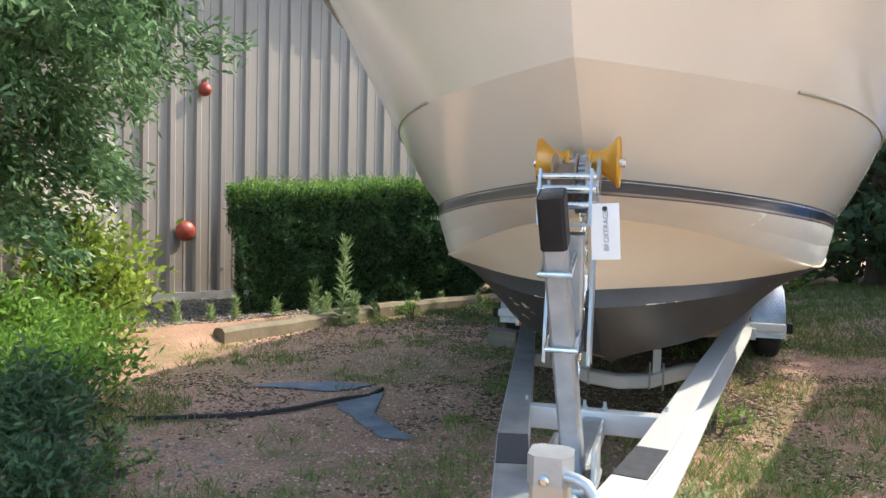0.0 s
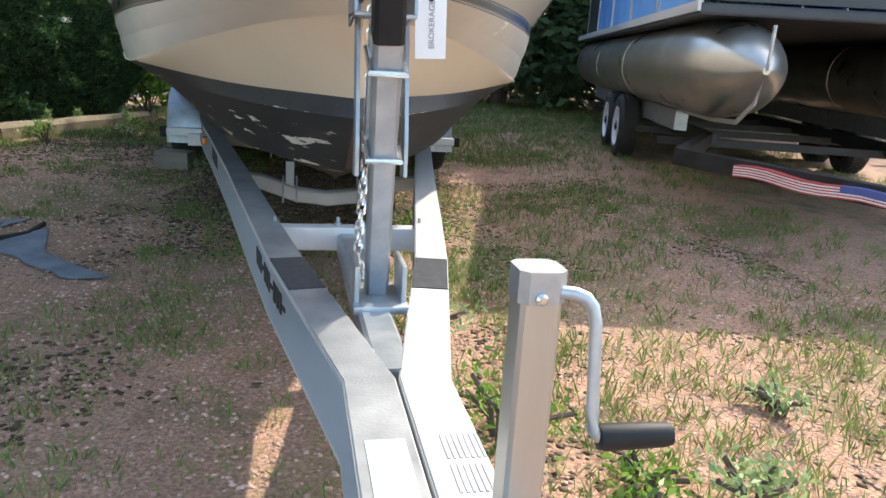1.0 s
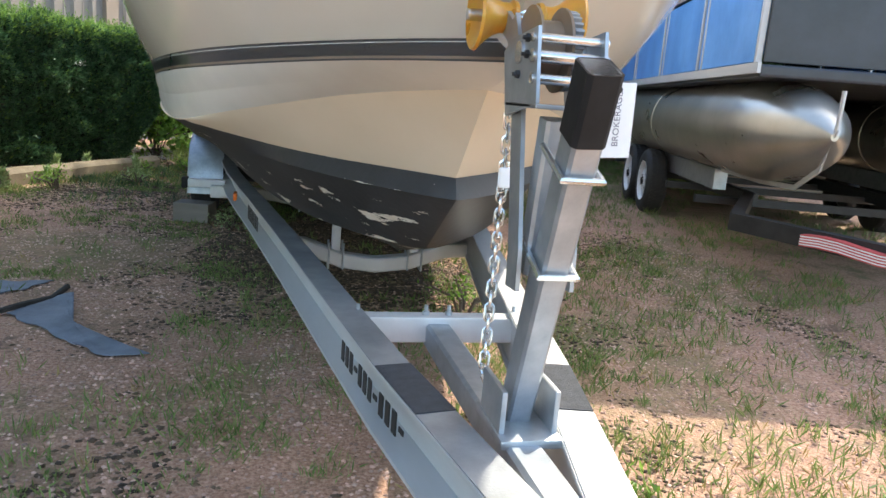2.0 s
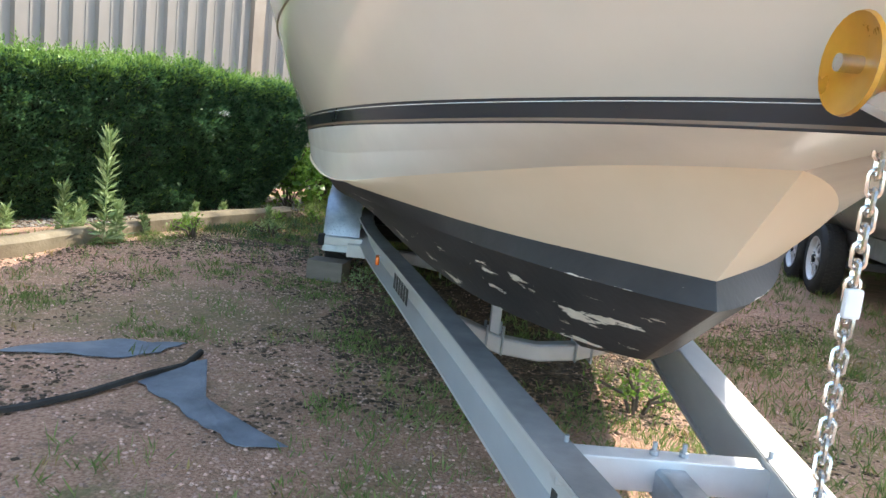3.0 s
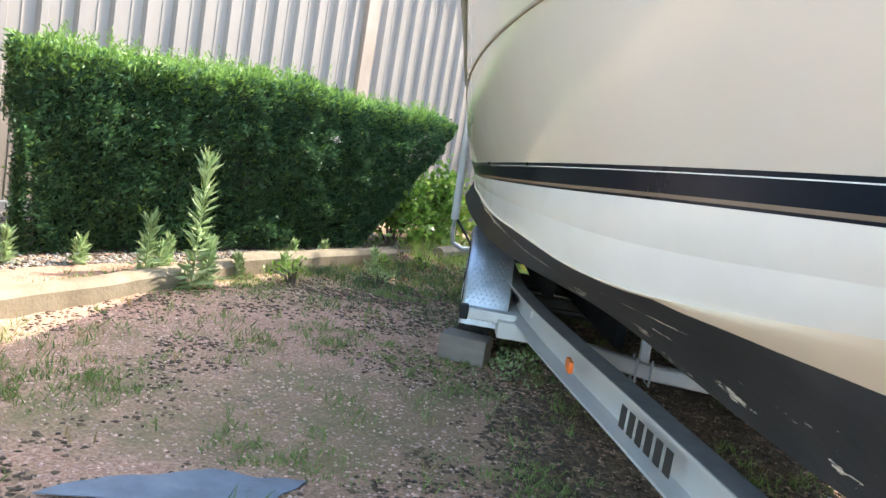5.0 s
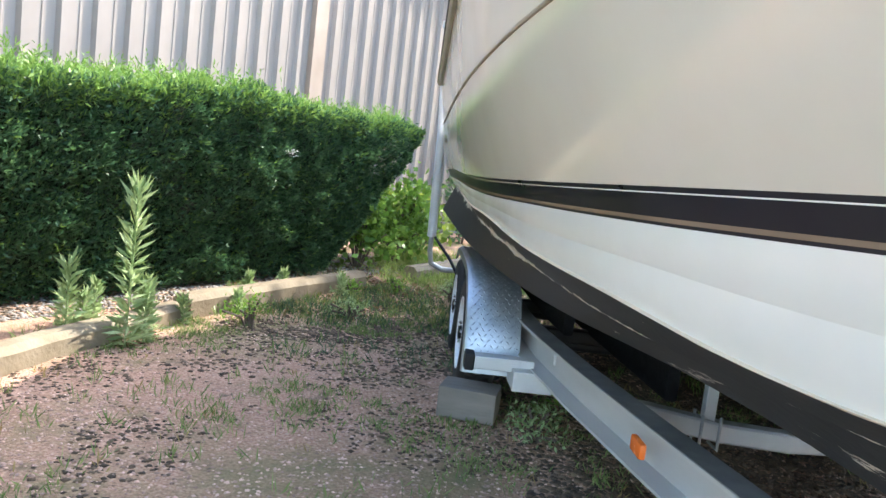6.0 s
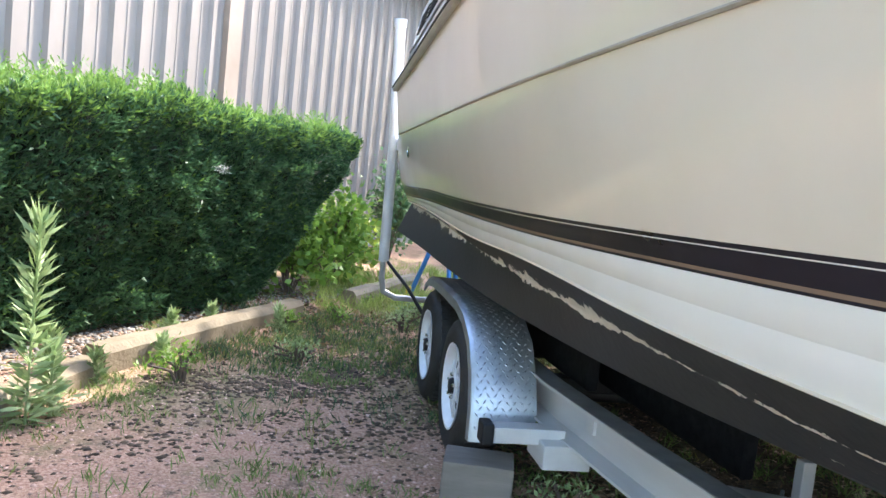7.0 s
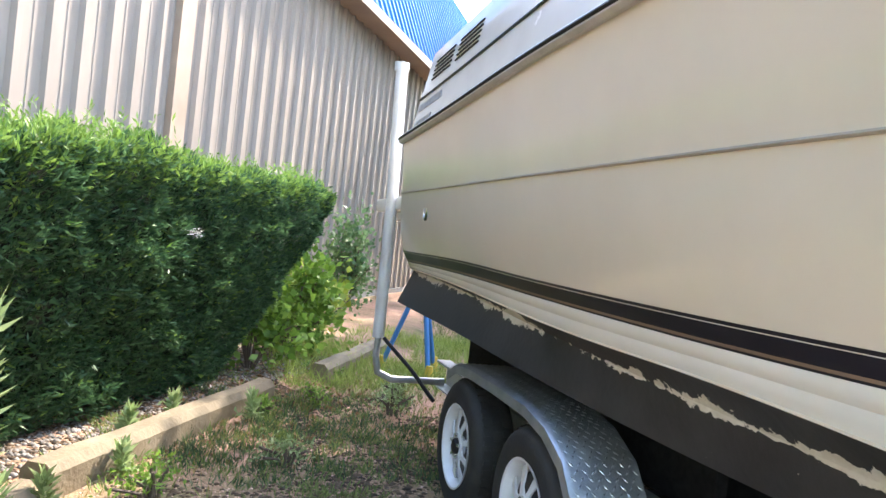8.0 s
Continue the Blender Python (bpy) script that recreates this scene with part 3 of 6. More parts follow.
    # raised side deck aft, with its dark line, vents and lettering bars
    for side in (-1, 1):
        def coam(y, k):
            rise = 0.46 * min(1, max(0, (y - 3.2) / 2.2))
            zr = LINES["sheer"]((y - 0.48) / (STERN - 0.48)).z + 0.03
            return Vector((side * (1.405 - 0.09 * k * min(1, (y - 2.2) / 2)), y, zr + rise * k))
        ys = [2.6 + 0.18 * i for i in range(31)]
        verts = [coam(y, k) for y in ys for k in (0, 0.35, 0.7, 1.0)] + [coam(y, 1.0) + Vector((-side * 0.25, 0, 0.03)) for y in ys]
        n = len(ys)
        faces = [(i * 4 + j, i * 4 + j + 1, i * 4 + 5 + j, i * 4 + 4 + j) for i in range(n - 1) for j in range(3)]
        faces += [(i * 4 + 3, n * 4 + i, n * 4 + i + 1, i * 4 + 7) for i in range(n - 1)]
        mesh_ob("coaming", verts, faces, WHITE_GEL, boat, True)
        bm = bmesh.new()
        tube(bm, [coam(y, 0.42) + Vector((side * 0.002, 0, 0)) for y in ys[4:]], 0.008, 6)
        part("deck_line", bm, BLACK_STRIPE, boat, "thin dark line on the side deck", True)
        for y0 in (7.05, 7.48):
            vent = new("engine_vent")
            vent.parent = boat
            tagged(vent, "black louvred engine vent")
            for k in range(5):
                bm = bmesh.new()
                tube(bm, [coam(y0 + 0.03 + 0.34 * i / 4, 0.60 + 0.055 * k) + Vector((side * 0.003, 0, 0)) for i in range(5)], 0.0045, 5)
                part("slat", bm, BLACK_PLASTIC, vent)
        for k, (y0, y1, h) in enumerate(((7.5, 7.95, 0.2), (7.6, 7.9, 0.09))):
            bm = bmesh.new()
            sweep(bm, [coam(y0 + (y1 - y0) * i / 3, 0.28 - 0.2 * k) + Vector((side * 0.004, 0, 0)) for i in range(4)], rect(0.004, 0.035 - 0.01 * k))
            part("lettering_bar", bm, PALE_INK, boat, "faded grey lettering bar")
    # folded canvas
    bm = bmesh.new()
    sweep(bm, [(-0.98, 6.7, 2.40), (-1.02, 7.1, 2.46), (-1.04, 7.5, 2.47), (-1.0, 7.95, 2.40)], [(-0.04, -0.10), (0.04, -0.08), (0.07, 0.02), (0.03, 0.09), (-0.04, 0.08), (-0.07, 0)])
    part("folded_canvas", bm, CANVAS, boat, "brown-red folded canvas on the rail", True)
    # fittings on the starboard quarter
    for y, z, r in ((7.58, 1.692, 0.022), (7.66, 1.393, 0.04)):
        bm = bmesh.new()
        lathe(bm, [(r, 0), (r, 0.012), (r * 0.6, 0.018), (r * 0.55, 0.004)], 20, Matrix.Translation((-1.345, y, z)) @ pose(0, 0, 0, 0, 0, 180))
        part("through_hull_fitting", bm, BLACK_PLASTIC if r < 0.03 else CHROME, boat, "small round hull fitting", True)
    bm = bmesh.new()
    box(bm, (-1.28, STERN, 1.36), (1.28, STERN + 0.95, 1.43), 0.02)
    box(bm, (-1.36, STERN + 0.02, 1.41), (1.36, STERN + 1.0, 1.50), 0.03)
    part("swim_platform", bm, WHITE_GEL, boat, "white swim platform", True)
    bm = bmesh.new()
    lathe(bm, [(0.011, -0.012), (0.017, 0.0), (0.010, 0.016), (0.016, 0.026), (0.007, 0.038)], 14, Matrix.Translation((-0.066, 1.660, 1.222)) @ pose(0, 0, 0, 0, 0, 235))
    part("stripe_end_fitting", bm, ALU_DULL, boat, "small chrome hull fitting", True)
    bm = bmesh.new()
    bmesh.ops.create_uvsphere(bm, u_segments=12, v_segments=8, radius=0.03, matrix=Matrix.Translation((0, 1.50, 1.30)))
    part("bow_eye", bm, CHROME, boat, "", True)


build_boat()

# ---- trailer ----
BEAM_I = [(-0.048, -0.165), (0.048, -0.165), (0.048, -0.153), (0.006, -0.150), (0.006, -0.015), (0.048, -0.012), (0.048, 0), (-0.048, 0), (-0.048, -0.012), (-0.006, -0.015), (-0.006, -0.150), (-0.048, -0.153)]
BEAM_C = [(-0.047, -0.165), (0.047, -0.165), (0.047, -0.155), (-0.030, -0.150), (-0.030, -0.014), (0.047, -0.010), (0.047, 0), (-0.047, 0), (-0.047, -0.012), (-0.037, -0.016), (-0.037, -0.150), (-0.047, -0.155)]
TOP = 0.49


def beam_path(side):
    pts = [(0.05, 0.20), (0.05, 0.80), (0.062, 0.86), (0.200, 1.57), (0.285, 2.1), (0.425, 3.0), (0.605, 4.1), (0.70, 4.64), (0.80, 5.25), (0.85, 5.65), (0.885, 5.95), (0.895, 6.3), (0.90, 8.55)]
    return [(side * x, y, TOP) for x, y in pts]


def build_wheel(trailer, name, at, side):
    wheel = new(name)
    wheel.parent = trailer
    wheel.location = at
    flip = Matrix.Identity(4) if side > 0 else pose(0, 0, 0, 0, 0, 180)
    bm = bmesh.new()
    lathe(bm, [(0.185, -0.085), (0.225, -0.098), (0.275, -0.098), (0.30, -0.083), (0.312, -0.06), (0.314, 0), (0.312, 0.06), (0.30, 0.083), (0.275, 0.098), (0.225, 0.098), (0.185, 0.085)], 48, flip, False)
    for i in range(48):
        a = 2 * math.pi * i / 48
        for x0 in (-0.045, 0.0, 0.045):
            box(bm, (x0 - 0.016, -0.011, 0.307), (x0 + 0.016, 0.011, 0.318), 0.0, pose(0, 0, 0, math.degrees(a) + (4 if x0 else 0)))
    part("tyre", bm, RUBBER, wheel, "black worn trailer tyre", True)
    bm = bmesh.new()
    lathe(bm, [(0.19, 0.088), (0.198, 0.098), (0.188, 0.096), (0.178, 0.075), (0.165, 0.03), (0.16, -0.02), (0.15, -0.02), (0.155, 0.03)], 40, flip, False)
    # spoke disc with window openings
    n = 8
    for i in range(n):
        a0, a1 = 2 * math.pi * (i + 0.34) / n, 2 * math.pi * (i + 0.66) / n
        ring = []
        for r, x in ((0.060, 0.082), (0.092, 0.081), (0.172, 0.062)):
            for a in (a0, a1) if r > 0.08 else (2 * math.pi * (i - 0.02) / n, 2 * math.pi * (i + 1.02) / n):
                ring.append(flip @ Vector((x, r * math.cos(a), r * math.sin(a))))
        vs = [bm.verts.new(p) for p in ring]
        back = [bm.verts.new(p - flip.to_3x3() @ Vector((0.008, 0, 0))) for p in ring]
        for q in ((0, 1, 3, 2), (2, 3, 5, 4)):
            bm.faces.new([vs[j] for j in q])
            bm.faces.new([back[j] for j in reversed(q)])
        for j, k in ((0, 2), (2, 4), (1, 3), (3, 5)):
            bm.faces.new((vs[j], vs[k], back[k], back[j]))
    lathe(bm, [(0.066, 0.07), (0.066, 0.086), (0.044, 0.086), (0.044, 0.03)], 24, flip)
    rim = part("rim", bm, RIM_WHITE, wheel, "white painted steel spoke rim", True)
    # dark disc that gives the spoke openings their shade
    bm = bmesh.new()
    lathe(bm, [(0.147, -0.03), (0.150, 0.040), (0.14, 0.050), (0.045, 0.052)], 32, flip)
    part("rim_shade_disc", bm, DARK_STEEL, wheel, "dark disc for the shade behind the spoke openings", True)
    bm = bmesh.new()
    lathe(bm, [(0.036, 0.045), (0.037, 0.092), (0.030, 0.102), (0.02, 0.104)], 20, flip)
    part("hub_cap", bm, BLACK_PLASTIC, rim, "black bearing cap", True)
    for i in range(5):
        bm = bmesh.new()
        a = 2 * math.pi * i / 5 + 0.3
        lathe(bm, [(0.009, 0.08), (0.009, 0.096), (0.006, 0.101)], 6, flip @ Matrix.Translation((0, 0.054 * math.cos(a), 0.054 * math.sin(a))))
        part("lug_nut", bm, CHROME, rim)


def build_fender(trailer, side):
    prof = [(5.97, 0.22), (5.985, 0.35), (6.04, 0.48), (6.15, 0.60), (6.31, 0.67), (6.50, 0.70), (6.85, 0.705), (7.20, 0.70), (7.39, 0.678), (7.51, 0.625)]
    bm = bmesh.new()
    lo, hi = side * 0.925, side * 1.195
    rows = []
    n = len(prof)
    for i, (y, z) in enumerate(prof):
        a, b = prof[max(i - 1, 0)], prof[min(i + 1, n - 1)]
        d = Vector((0, b[0] - a[0], b[1] - a[1])).normalized()
        inn = Vector((0, d.z, -d.y)) 
        p = Vector((0, y, z))
        rows.append([bm.verts.new(v) for v in (p + Vector((lo, 0, 0)), p + Vector((hi - side * 0.02, 0, 0)), p + Vector((hi, 0, 0)) + inn * 0.012, p + Vector((hi + side * 0.003, 0, 0)) + inn * 0.05, p + Vector((hi - side * 0.004, 0, 0)) + inn * 0.05, p + Vector((hi - side * 0.024, 0, 0)) + inn * 0.008, p + Vector((lo, 0, 0)) + inn * 0.006)])
    for r, q in zip(rows, rows[1:]):
        for j in range(7):
            bm.faces.new((r[j], r[(j + 1) % 7], q[(j + 1) % 7], q[j]))
    bm.faces.new(rows[0])
    bm.faces.new(list(reversed(rows[-1])))
    fender = part("fender", bm, GALV, trailer, "galvanised diamond-plate tandem fender", True)
    # raised diamond tread
    bm = bmesh.new()
    length = [0.0]
    for a, b in zip(prof, prof[1:]):
        length.append(length[-1] + math.dist(a, b))
    k = 0
    s = 0.03
    while s < length[-1] - 0.03:
        i = max(j for j in range(n - 1) if length[j] <= s)
        f = (s - length[i]) / (length[i + 1] - length[i])
        y, z = (prof[i][j] + f * (prof[i + 1][j] - prof[i][j]) for j in (0, 1))
        d = Vector((0, prof[i + 1][0] - prof[i][0], prof[i + 1][1] - prof[i][1])).normalized()
        up = Vector((0, -d.z, d.y))
        for c in range(8):
            x = lo + (hi - lo) * (0.06 + 0.115 * c + (0.055 if k % 2 else 0))
            if abs(x) > 1.175:
                continue
            ang = 0.75 if (c + k) % 2 else -0.75
            t = d * math.cos(ang) + Vector((1, 0, 0)) * math.sin(ang)
            w = up.cross(t)
            p = Vector((x, y, z)) + up * 0.001
            vs = [bm.verts.new(q) for q in (p - t * 0.013, p + w * 0.004, p + t * 0.013, p - w * 0.004)]
            tip = bm.verts.new(p + up * 0.003)
            for j in range(4):
                bm.faces.new((vs[j], vs[(j + 1) % 4], tip))
        s += 0.026
        k += 1
    part("diamond_tread", bm, GALV, fender, "raised diamond tread")
    bm = bmesh.new()
    x0, x1 = sorted((side * 0.89, side * 1.16))
    box(bm, (x0, 5.73, 0.305), (x1, 5.81, 0.365), 0.006)
    bar = part("fender_bracket", bm, ALU, trailer, "aluminium fender bracket")
    bm = bmesh.new()
    x0, x1 = sorted((side * 1.16, side * 1.205))
    box(bm, (x0, 5.725, 0.295), (x1, 5.815, 0.375), 0.01)
    part("end_cap", bm, BLACK_PLASTIC, bar, "black plastic end cap")


def build_chain(trailer, pts, link=0.034):
    chain = new("safety_chain")
    chain.parent = trailer
    tagged(chain, "zinc-plated winch safety chain")
    ring = [Vector((0.010 * math.cos(a) , 0, (link * 0.30 if math.sin(a) > 0 else -link * 0.30) + 0.010 * math.sin(a))) for a in [2 * math.pi * i / 12 for i in range(12)]]
    bm = bmesh.new()
    rings = []
    for i, p in enumerate(ring):
        d = (ring[(i + 1) % 12] - ring[i - 1]).normalized()
        out = d.cross(Vector((0, 1, 0)))
        rings.append([bm.verts.new(p + out * (0.0036 * math.cos(b)) + Vector((0, 0.0036 * math.sin(b), 0))) for b in [2 * math.pi * j / 5 for j in range(5)]])
    for i in range(12):
        r, q = rings[i], rings[(i + 1) % 12]
        for j in range(5):
            bm.faces.new((r[j], r[(j + 1) % 5], q[(j + 1) % 5], q[j]))
    first = part("chain_link", bm, CHROME, chain, "", True)
    k, carry, made = 0, 0.0, 0
    pts = [Vector(p) for p in pts]
    for a, b in zip(pts, pts[1:]):
        d = (b - a)
        L = d.length
        d.normalize()
        s = carry
        while s < L:
            rot = d.to_track_quat("Z", "Y").to_matrix().to_4x4() @ pose(0, 0, 0, 0, 0, 90 if k % 2 else 8)
            ob = first if not made else new("chain_link", first.data)
            ob.parent = chain
            ob.matrix_local = Matrix.Translation(a + d * s) @ rot
            made += 1
            k += 1
            s += link * 0.78
        carry = s - L


def build_trailer():
    tr = empty("boat_trailer", "weathered aluminium tandem-axle boat trailer with galvanised winch post", "trailer")
    for side in (-1, 1):
        bm = bmesh.new()
        prof = BEAM_C if side < 0 else [(-s, t) for s, t in reversed(BEAM_C)]
        prof = [(-s, t) for s, t in reversed(prof)]
        sweep(bm, beam_path(side), prof)
        beam = part("frame_beam", bm, ALU, tr, "aluminium channel frame beam")
        # top flange, given a darker grey to starboard for the boat's shade
        bm = bmesh.new()
        sweep(bm, [(x, y, TOP + 0.0015) for x, y, _ in beam_path(side)], rect(0.088, 0.003), cap=True)
        part("beam_top", bm, ALU_DULL if side < 0 else ALU, beam, "top flange, coloured darker on the shaded starboard side")
        a, b = Vector(beam_path(side)[2]), Vector(beam_path(side)[3])
        d = (b - a).normalized()
        bm = bmesh.new()
        sweep(bm, [b - d * 0.27 + Vector((0, 0, 0.004)), b + Vector((0, 0, 0.004))], rect(0.089, 0.003))
        part("grip_tape", bm, GRIP_TAPE, beam, "black non-slip tape")
    # coupler stub and plate at the front
    bm = bmesh.new()
    box(bm, (-0.105, 0.16, 0.30), (0.105, 0.42, 0.50), 0.012)
    part("coupler_plate", bm, GALV, tr, "", True)
    bm = bmesh.new()
    sweep(bm, [(0, -0.22, 0.44), (0, 0.18, 0.44)], rect(0.09, 0.10, 0.012))
    part("coupler", bm, GALV, tr, "", True)
    # faded stickers near the coupler
    for x0, y0, rows in ((0.036, 0.525, 7), (0.036, 0.44, 6)):
        for i in range(rows):
            bm = bmesh.new()
            box(bm, (x0 + 0.009 * i, y0, TOP + 0.0035), (x0 + 0.009 * i + 0.0045, y0 + 0.07, TOP + 0.0045))
            part("sticker_bar", bm, PALE_INK, tr, "faded printed sticker bar")
    bm = bmesh.new()
    box(bm, (-0.078, 0.42, TOP + 0.0035), (-0.018, 0.585, TOP + 0.0045))
    part("sticker", bm, PAPER, tr, "pale worn sticker")
    # cross members
    for y, z0, x1, wood in ((2.02, 0.40, 0.262, 0),):
        bm = bmesh.new()
        box(bm, (-x1, y - 0.03, z0), (x1, y + 0.03, 0.478), 0.004)
        part("cross_member", bm, ALU, tr, "aluminium cross tube")
        for x in (-0.24, -0.035, 0.035, 0.24):
            bm = bmesh.new()
            lathe(bm, [(0.011, 0), (0.011, 0.01), (0.006, 0.012), (0.006, 0.03)], 8, Matrix.Translation((x, y, 0.479)) @ pose(0, 0, 0, 0, -90, 0))
            part("bolt", bm, GALV, tr)
    for y, x1, sag in ((3.55, 0.47, 0.075), (5.2, 0.73, 0.05), (6.45, 0.86, 0.0), (7.27, 0.86, 0.0), (8.5, 0.86, 0.0)):
        bm = bmesh.new()
        pts = [(-x1, y, 0.36), (-x1 * 0.75, y, 0.352), (-x1 * 0.35, y, 0.36 - sag), (0, y, 0.36 - sag * 1.25), (x1 * 0.35, y, 0.36 - sag), (x1 * 0.75, y, 0.352), (x1, y, 0.36)]
        sweep(bm, pts, rect(0.075, 0.075, 0.008))
        # aft members are black so the space under the hull looks shaded
        cm = part("cross_member", bm, ALU if y < 6 else DARK_STEEL, tr, "bent aluminium cross member" if y < 6 else "cross member blackened for the shade under the hull", True)
        if y < 6:
            for sx in (-1, 1):
                x = sx * x1 * 0.42
                bm = bmesh.new()
                box(bm, (x - 0.022, y - 0.02, 0.32), (x + 0.022, y + 0.02, 0.46 + 0.03 * (y > 4)), 0.004)
                part("bunk_bracket", bm, ALU, cm, "bunk bracket post")
                for dx in (-0.035, 0.035):
                    bm = bmesh.new()
                    tube(bm, [(x + dx, y - 0.042, 0.375), (x + dx, y - 0.042, 0.25), (x + dx, y + 0.042, 0.25), (x + dx, y + 0.042, 0.375)], 0.006, 6, up=(1, 0, 0))
                    part("u_bolt", bm, GALV, cm)
    for sx in (-1, 1):
        # boards made deep and black to fill the shade under the hull
        bm = bmesh.new()
        sweep(bm, [(sx * 0.40, 5.35, 0.455), (sx * 0.47, 6.4, 0.47), (sx * 0.58, 8.3, 0.50)], rect(0.05, 0.19, 0.008))
        part("bunk", bm, BLACK_CARPET, tr, "black bunk board, made deep to fill the shade under the hull", True)
        # outer pair added to hide the bright ground beyond
        bm = bmesh.new()
        sweep(bm, [(sx * 0.70, 6.0, 0.545), (sx * 0.74, 6.4, 0.56), (sx * 0.76, 8.4, 0.58)], rect(0.05, 0.20, 0.008))
        part("bunk", bm, BLACK_CARPET, tr, "black bunk board, made deep to fill the shade under the hull", True)
        bm = bmesh.new()
        box(bm, (min(sx * 0.80, sx * 0.83), 5.63, 0.385), (max(sx * 0.80, sx * 0.83), 5.70, 0.47), 0.004)
        part("frame_tab", bm, ALU, tr)
        bm = bmesh.new()
        x0, x1 = sorted((sx * 0.81, sx * 0.99))
        box(bm, (x0, 5.66, 0.24), (x1 - 0.06 * (sx > 0), 5.86, 0.33), 0.006)
        part("spring_hanger", bm, ALU, tr)
    # spine and winch post
    bm = bmesh.new()
    sweep(bm, [(0, 2.05, 0.42), (0, 0.84, 0.455)], rect(0.075, 0.075, 0.008))
    part("spine_tube", bm, GALV, tr, "galvanised square spine tube", True)
    foot, head = Vector((0.014, 1.295, 0.48)), Vector((-0.018, 0.99, 1.185))
    bm = bmesh.new()
    sweep(bm, [foot, foot.lerp(head, 0.33), foot.lerp(head, 0.34), head], rect(0.052, 0.064, 0.006), up=(0, -1, 0))
    post = part("winch_post", bm, GALV, tr, "galvanised square winch post", True)
    bm = bmesh.new()
    sweep(bm, [foot.lerp(head, 0.845), foot.lerp(head, 1.0)], rect(0.058, 0.072, 0.008), up=(0, -1, 0))
    part("post_sleeve", bm, BLACK_PLASTIC, post, "black plastic end cap", True)
    bm = bmesh.new()
    box(bm, (-0.050, 1.17, 0.474), (0.078, 1.36, 0.494), 0.005)
    box(bm, (-0.046, 1.20, 0.47), (-0.034, 1.34, 0.58), 0.004)
    box(bm, (0.062, 1.20, 0.47), (0.074, 1.34, 0.58), 0.004)
    part("post_foot", bm, GALV, post, "", True)
    for k in (0.525, 0.775):
        c = foot.lerp(head, k)
        bm = bmesh.new()
        tube(bm, [c + Vector(v) for v in ((-0.033, 0.068, 0.030), (-0.033, -0.036, -0.016), (0.033, -0.036, -0.016), (0.033, 0.068, 0.030))], 0.0065, 8)
        part("u_bolt", bm, CHROME, post, "zinc-plated U-bolt", True)
    # arm behind the post, carrying winch and rollers
    for x in (-0.052, 0.052):
        bm = bmesh.new()
        sweep(bm, [(x, 1.19, 0.79), (x, 1.195, 0.86), (x, 1.27, 1.17), (x, 1.34, 1.27)], rect(0.008, 0.06))
        part("winch_arm", bm, GALV, tr, "galvanised winch arm plate")
    bm = bmesh.new()
    sweep(bm, [(0, 1.205, 0.82), (0, 1.165, 1.10)], rect(0.07, 0.05, 0.006), up=(0, -1, 0))
    part("winch_brace", bm, GALV, tr)
    winch = new("winch")
    winch.parent = tr
    winch.location = (-0.004, -0.03, -0.030)
    tagged(winch, "galvanised hand winch")
    for x in (-0.066, 0.052):
        bm = bmesh.new()
        prof = [(1.14, 1.155), (1.31, 1.128), (1.35, 1.245), (1.31, 1.265), (1.165, 1.28)]
        a = [bm.verts.new((x, y, z)) for y, z in prof]
        b = [bm.verts.new((x + 0.006, y, z)) for y, z in prof]
        bm.faces.new(a)
        bm.faces.new(list(reversed(b)))
        for i in range(5):
            bm.faces.new((a[i], a[(i + 1) % 5], b[(i + 1) % 5], b[i]))
        part("side_plate", bm, GALV, winch, "galvanised winch side plate")
    bm = bmesh.new()
    box(bm, (-0.066, 1.14, 1.146), (0.058, 1.31, 1.154), 0.002)
    part("base_plate", bm, GALV, winch)
    for y, z, r in ((1.18, 1.262, 0.008), (1.175, 1.232, 0.011), (1.17, 1.195, 0.009), (1.25, 1.24, 0.02)):
        bm = bmesh.new()
        lathe(bm, [(r, -0.07), (r, 0.066)], 14, Matrix.Translation((0, y, z)))
        part("shaft", bm, CHROME, winch, "zinc-plated shaft", True)
    bm = bmesh.new()
    n = 30
    prof = []
    for i in range(n):
        for k, r in ((0, 0.064), (0.35, 0.064), (0.5, 0.071), (0.85, 0.071)):
            a = 2 * math.pi * (i + k) / n
            prof.append((r * math.cos(a), r * math.sin(a)))
    ring0 = [bm.verts.new((0.018, 1.275 + c, 1.25 + s)) for c, s in prof]
    ring1 = [bm.verts.new((0.034, 1.275 + c, 1.25 + s)) for c, s in prof]
    for i in range(len(prof)):
        j = (i + 1) % len(prof)
        bm.faces.new((ring0[i], ring0[j], ring1[j], ring1[i]))
    bm.faces.new(ring0)
    bm.faces.new(list(reversed(ring1)))
    part("gear", bm, ALU_DULL, winch, "toothed winch gear")
    bm = bmesh.new()
    lathe(bm, [(0.075, -0.045), (0.075, -0.04), (0.05, -0.036), (0.052, 0.006), (0.075, 0.01), (0.075, 0.015)], 24, Matrix.Translation((0, 1.275, 1.25)))
    part("strap_spool", bm, BROWN_STRIPE, winch, "wound strap", True)
    for y, z in ((1.247, 1.202), (1.205, 1.235), (1.205, 1.262)):
        bm = bmesh.new()
        lathe(bm, [(0.008, 0), (0.008, 0.006), (0.004, 0.007), (0.004, 0.012)], 6, Matrix.Translation((-0.066, y, z)) @ pose(0, 0, 0, 0, 0, 180))
        part("bolt", bm, DARK_STEEL, winch)
    # amber bow rollers
    for sx in (-1, 1):
        bm = bmesh.new()
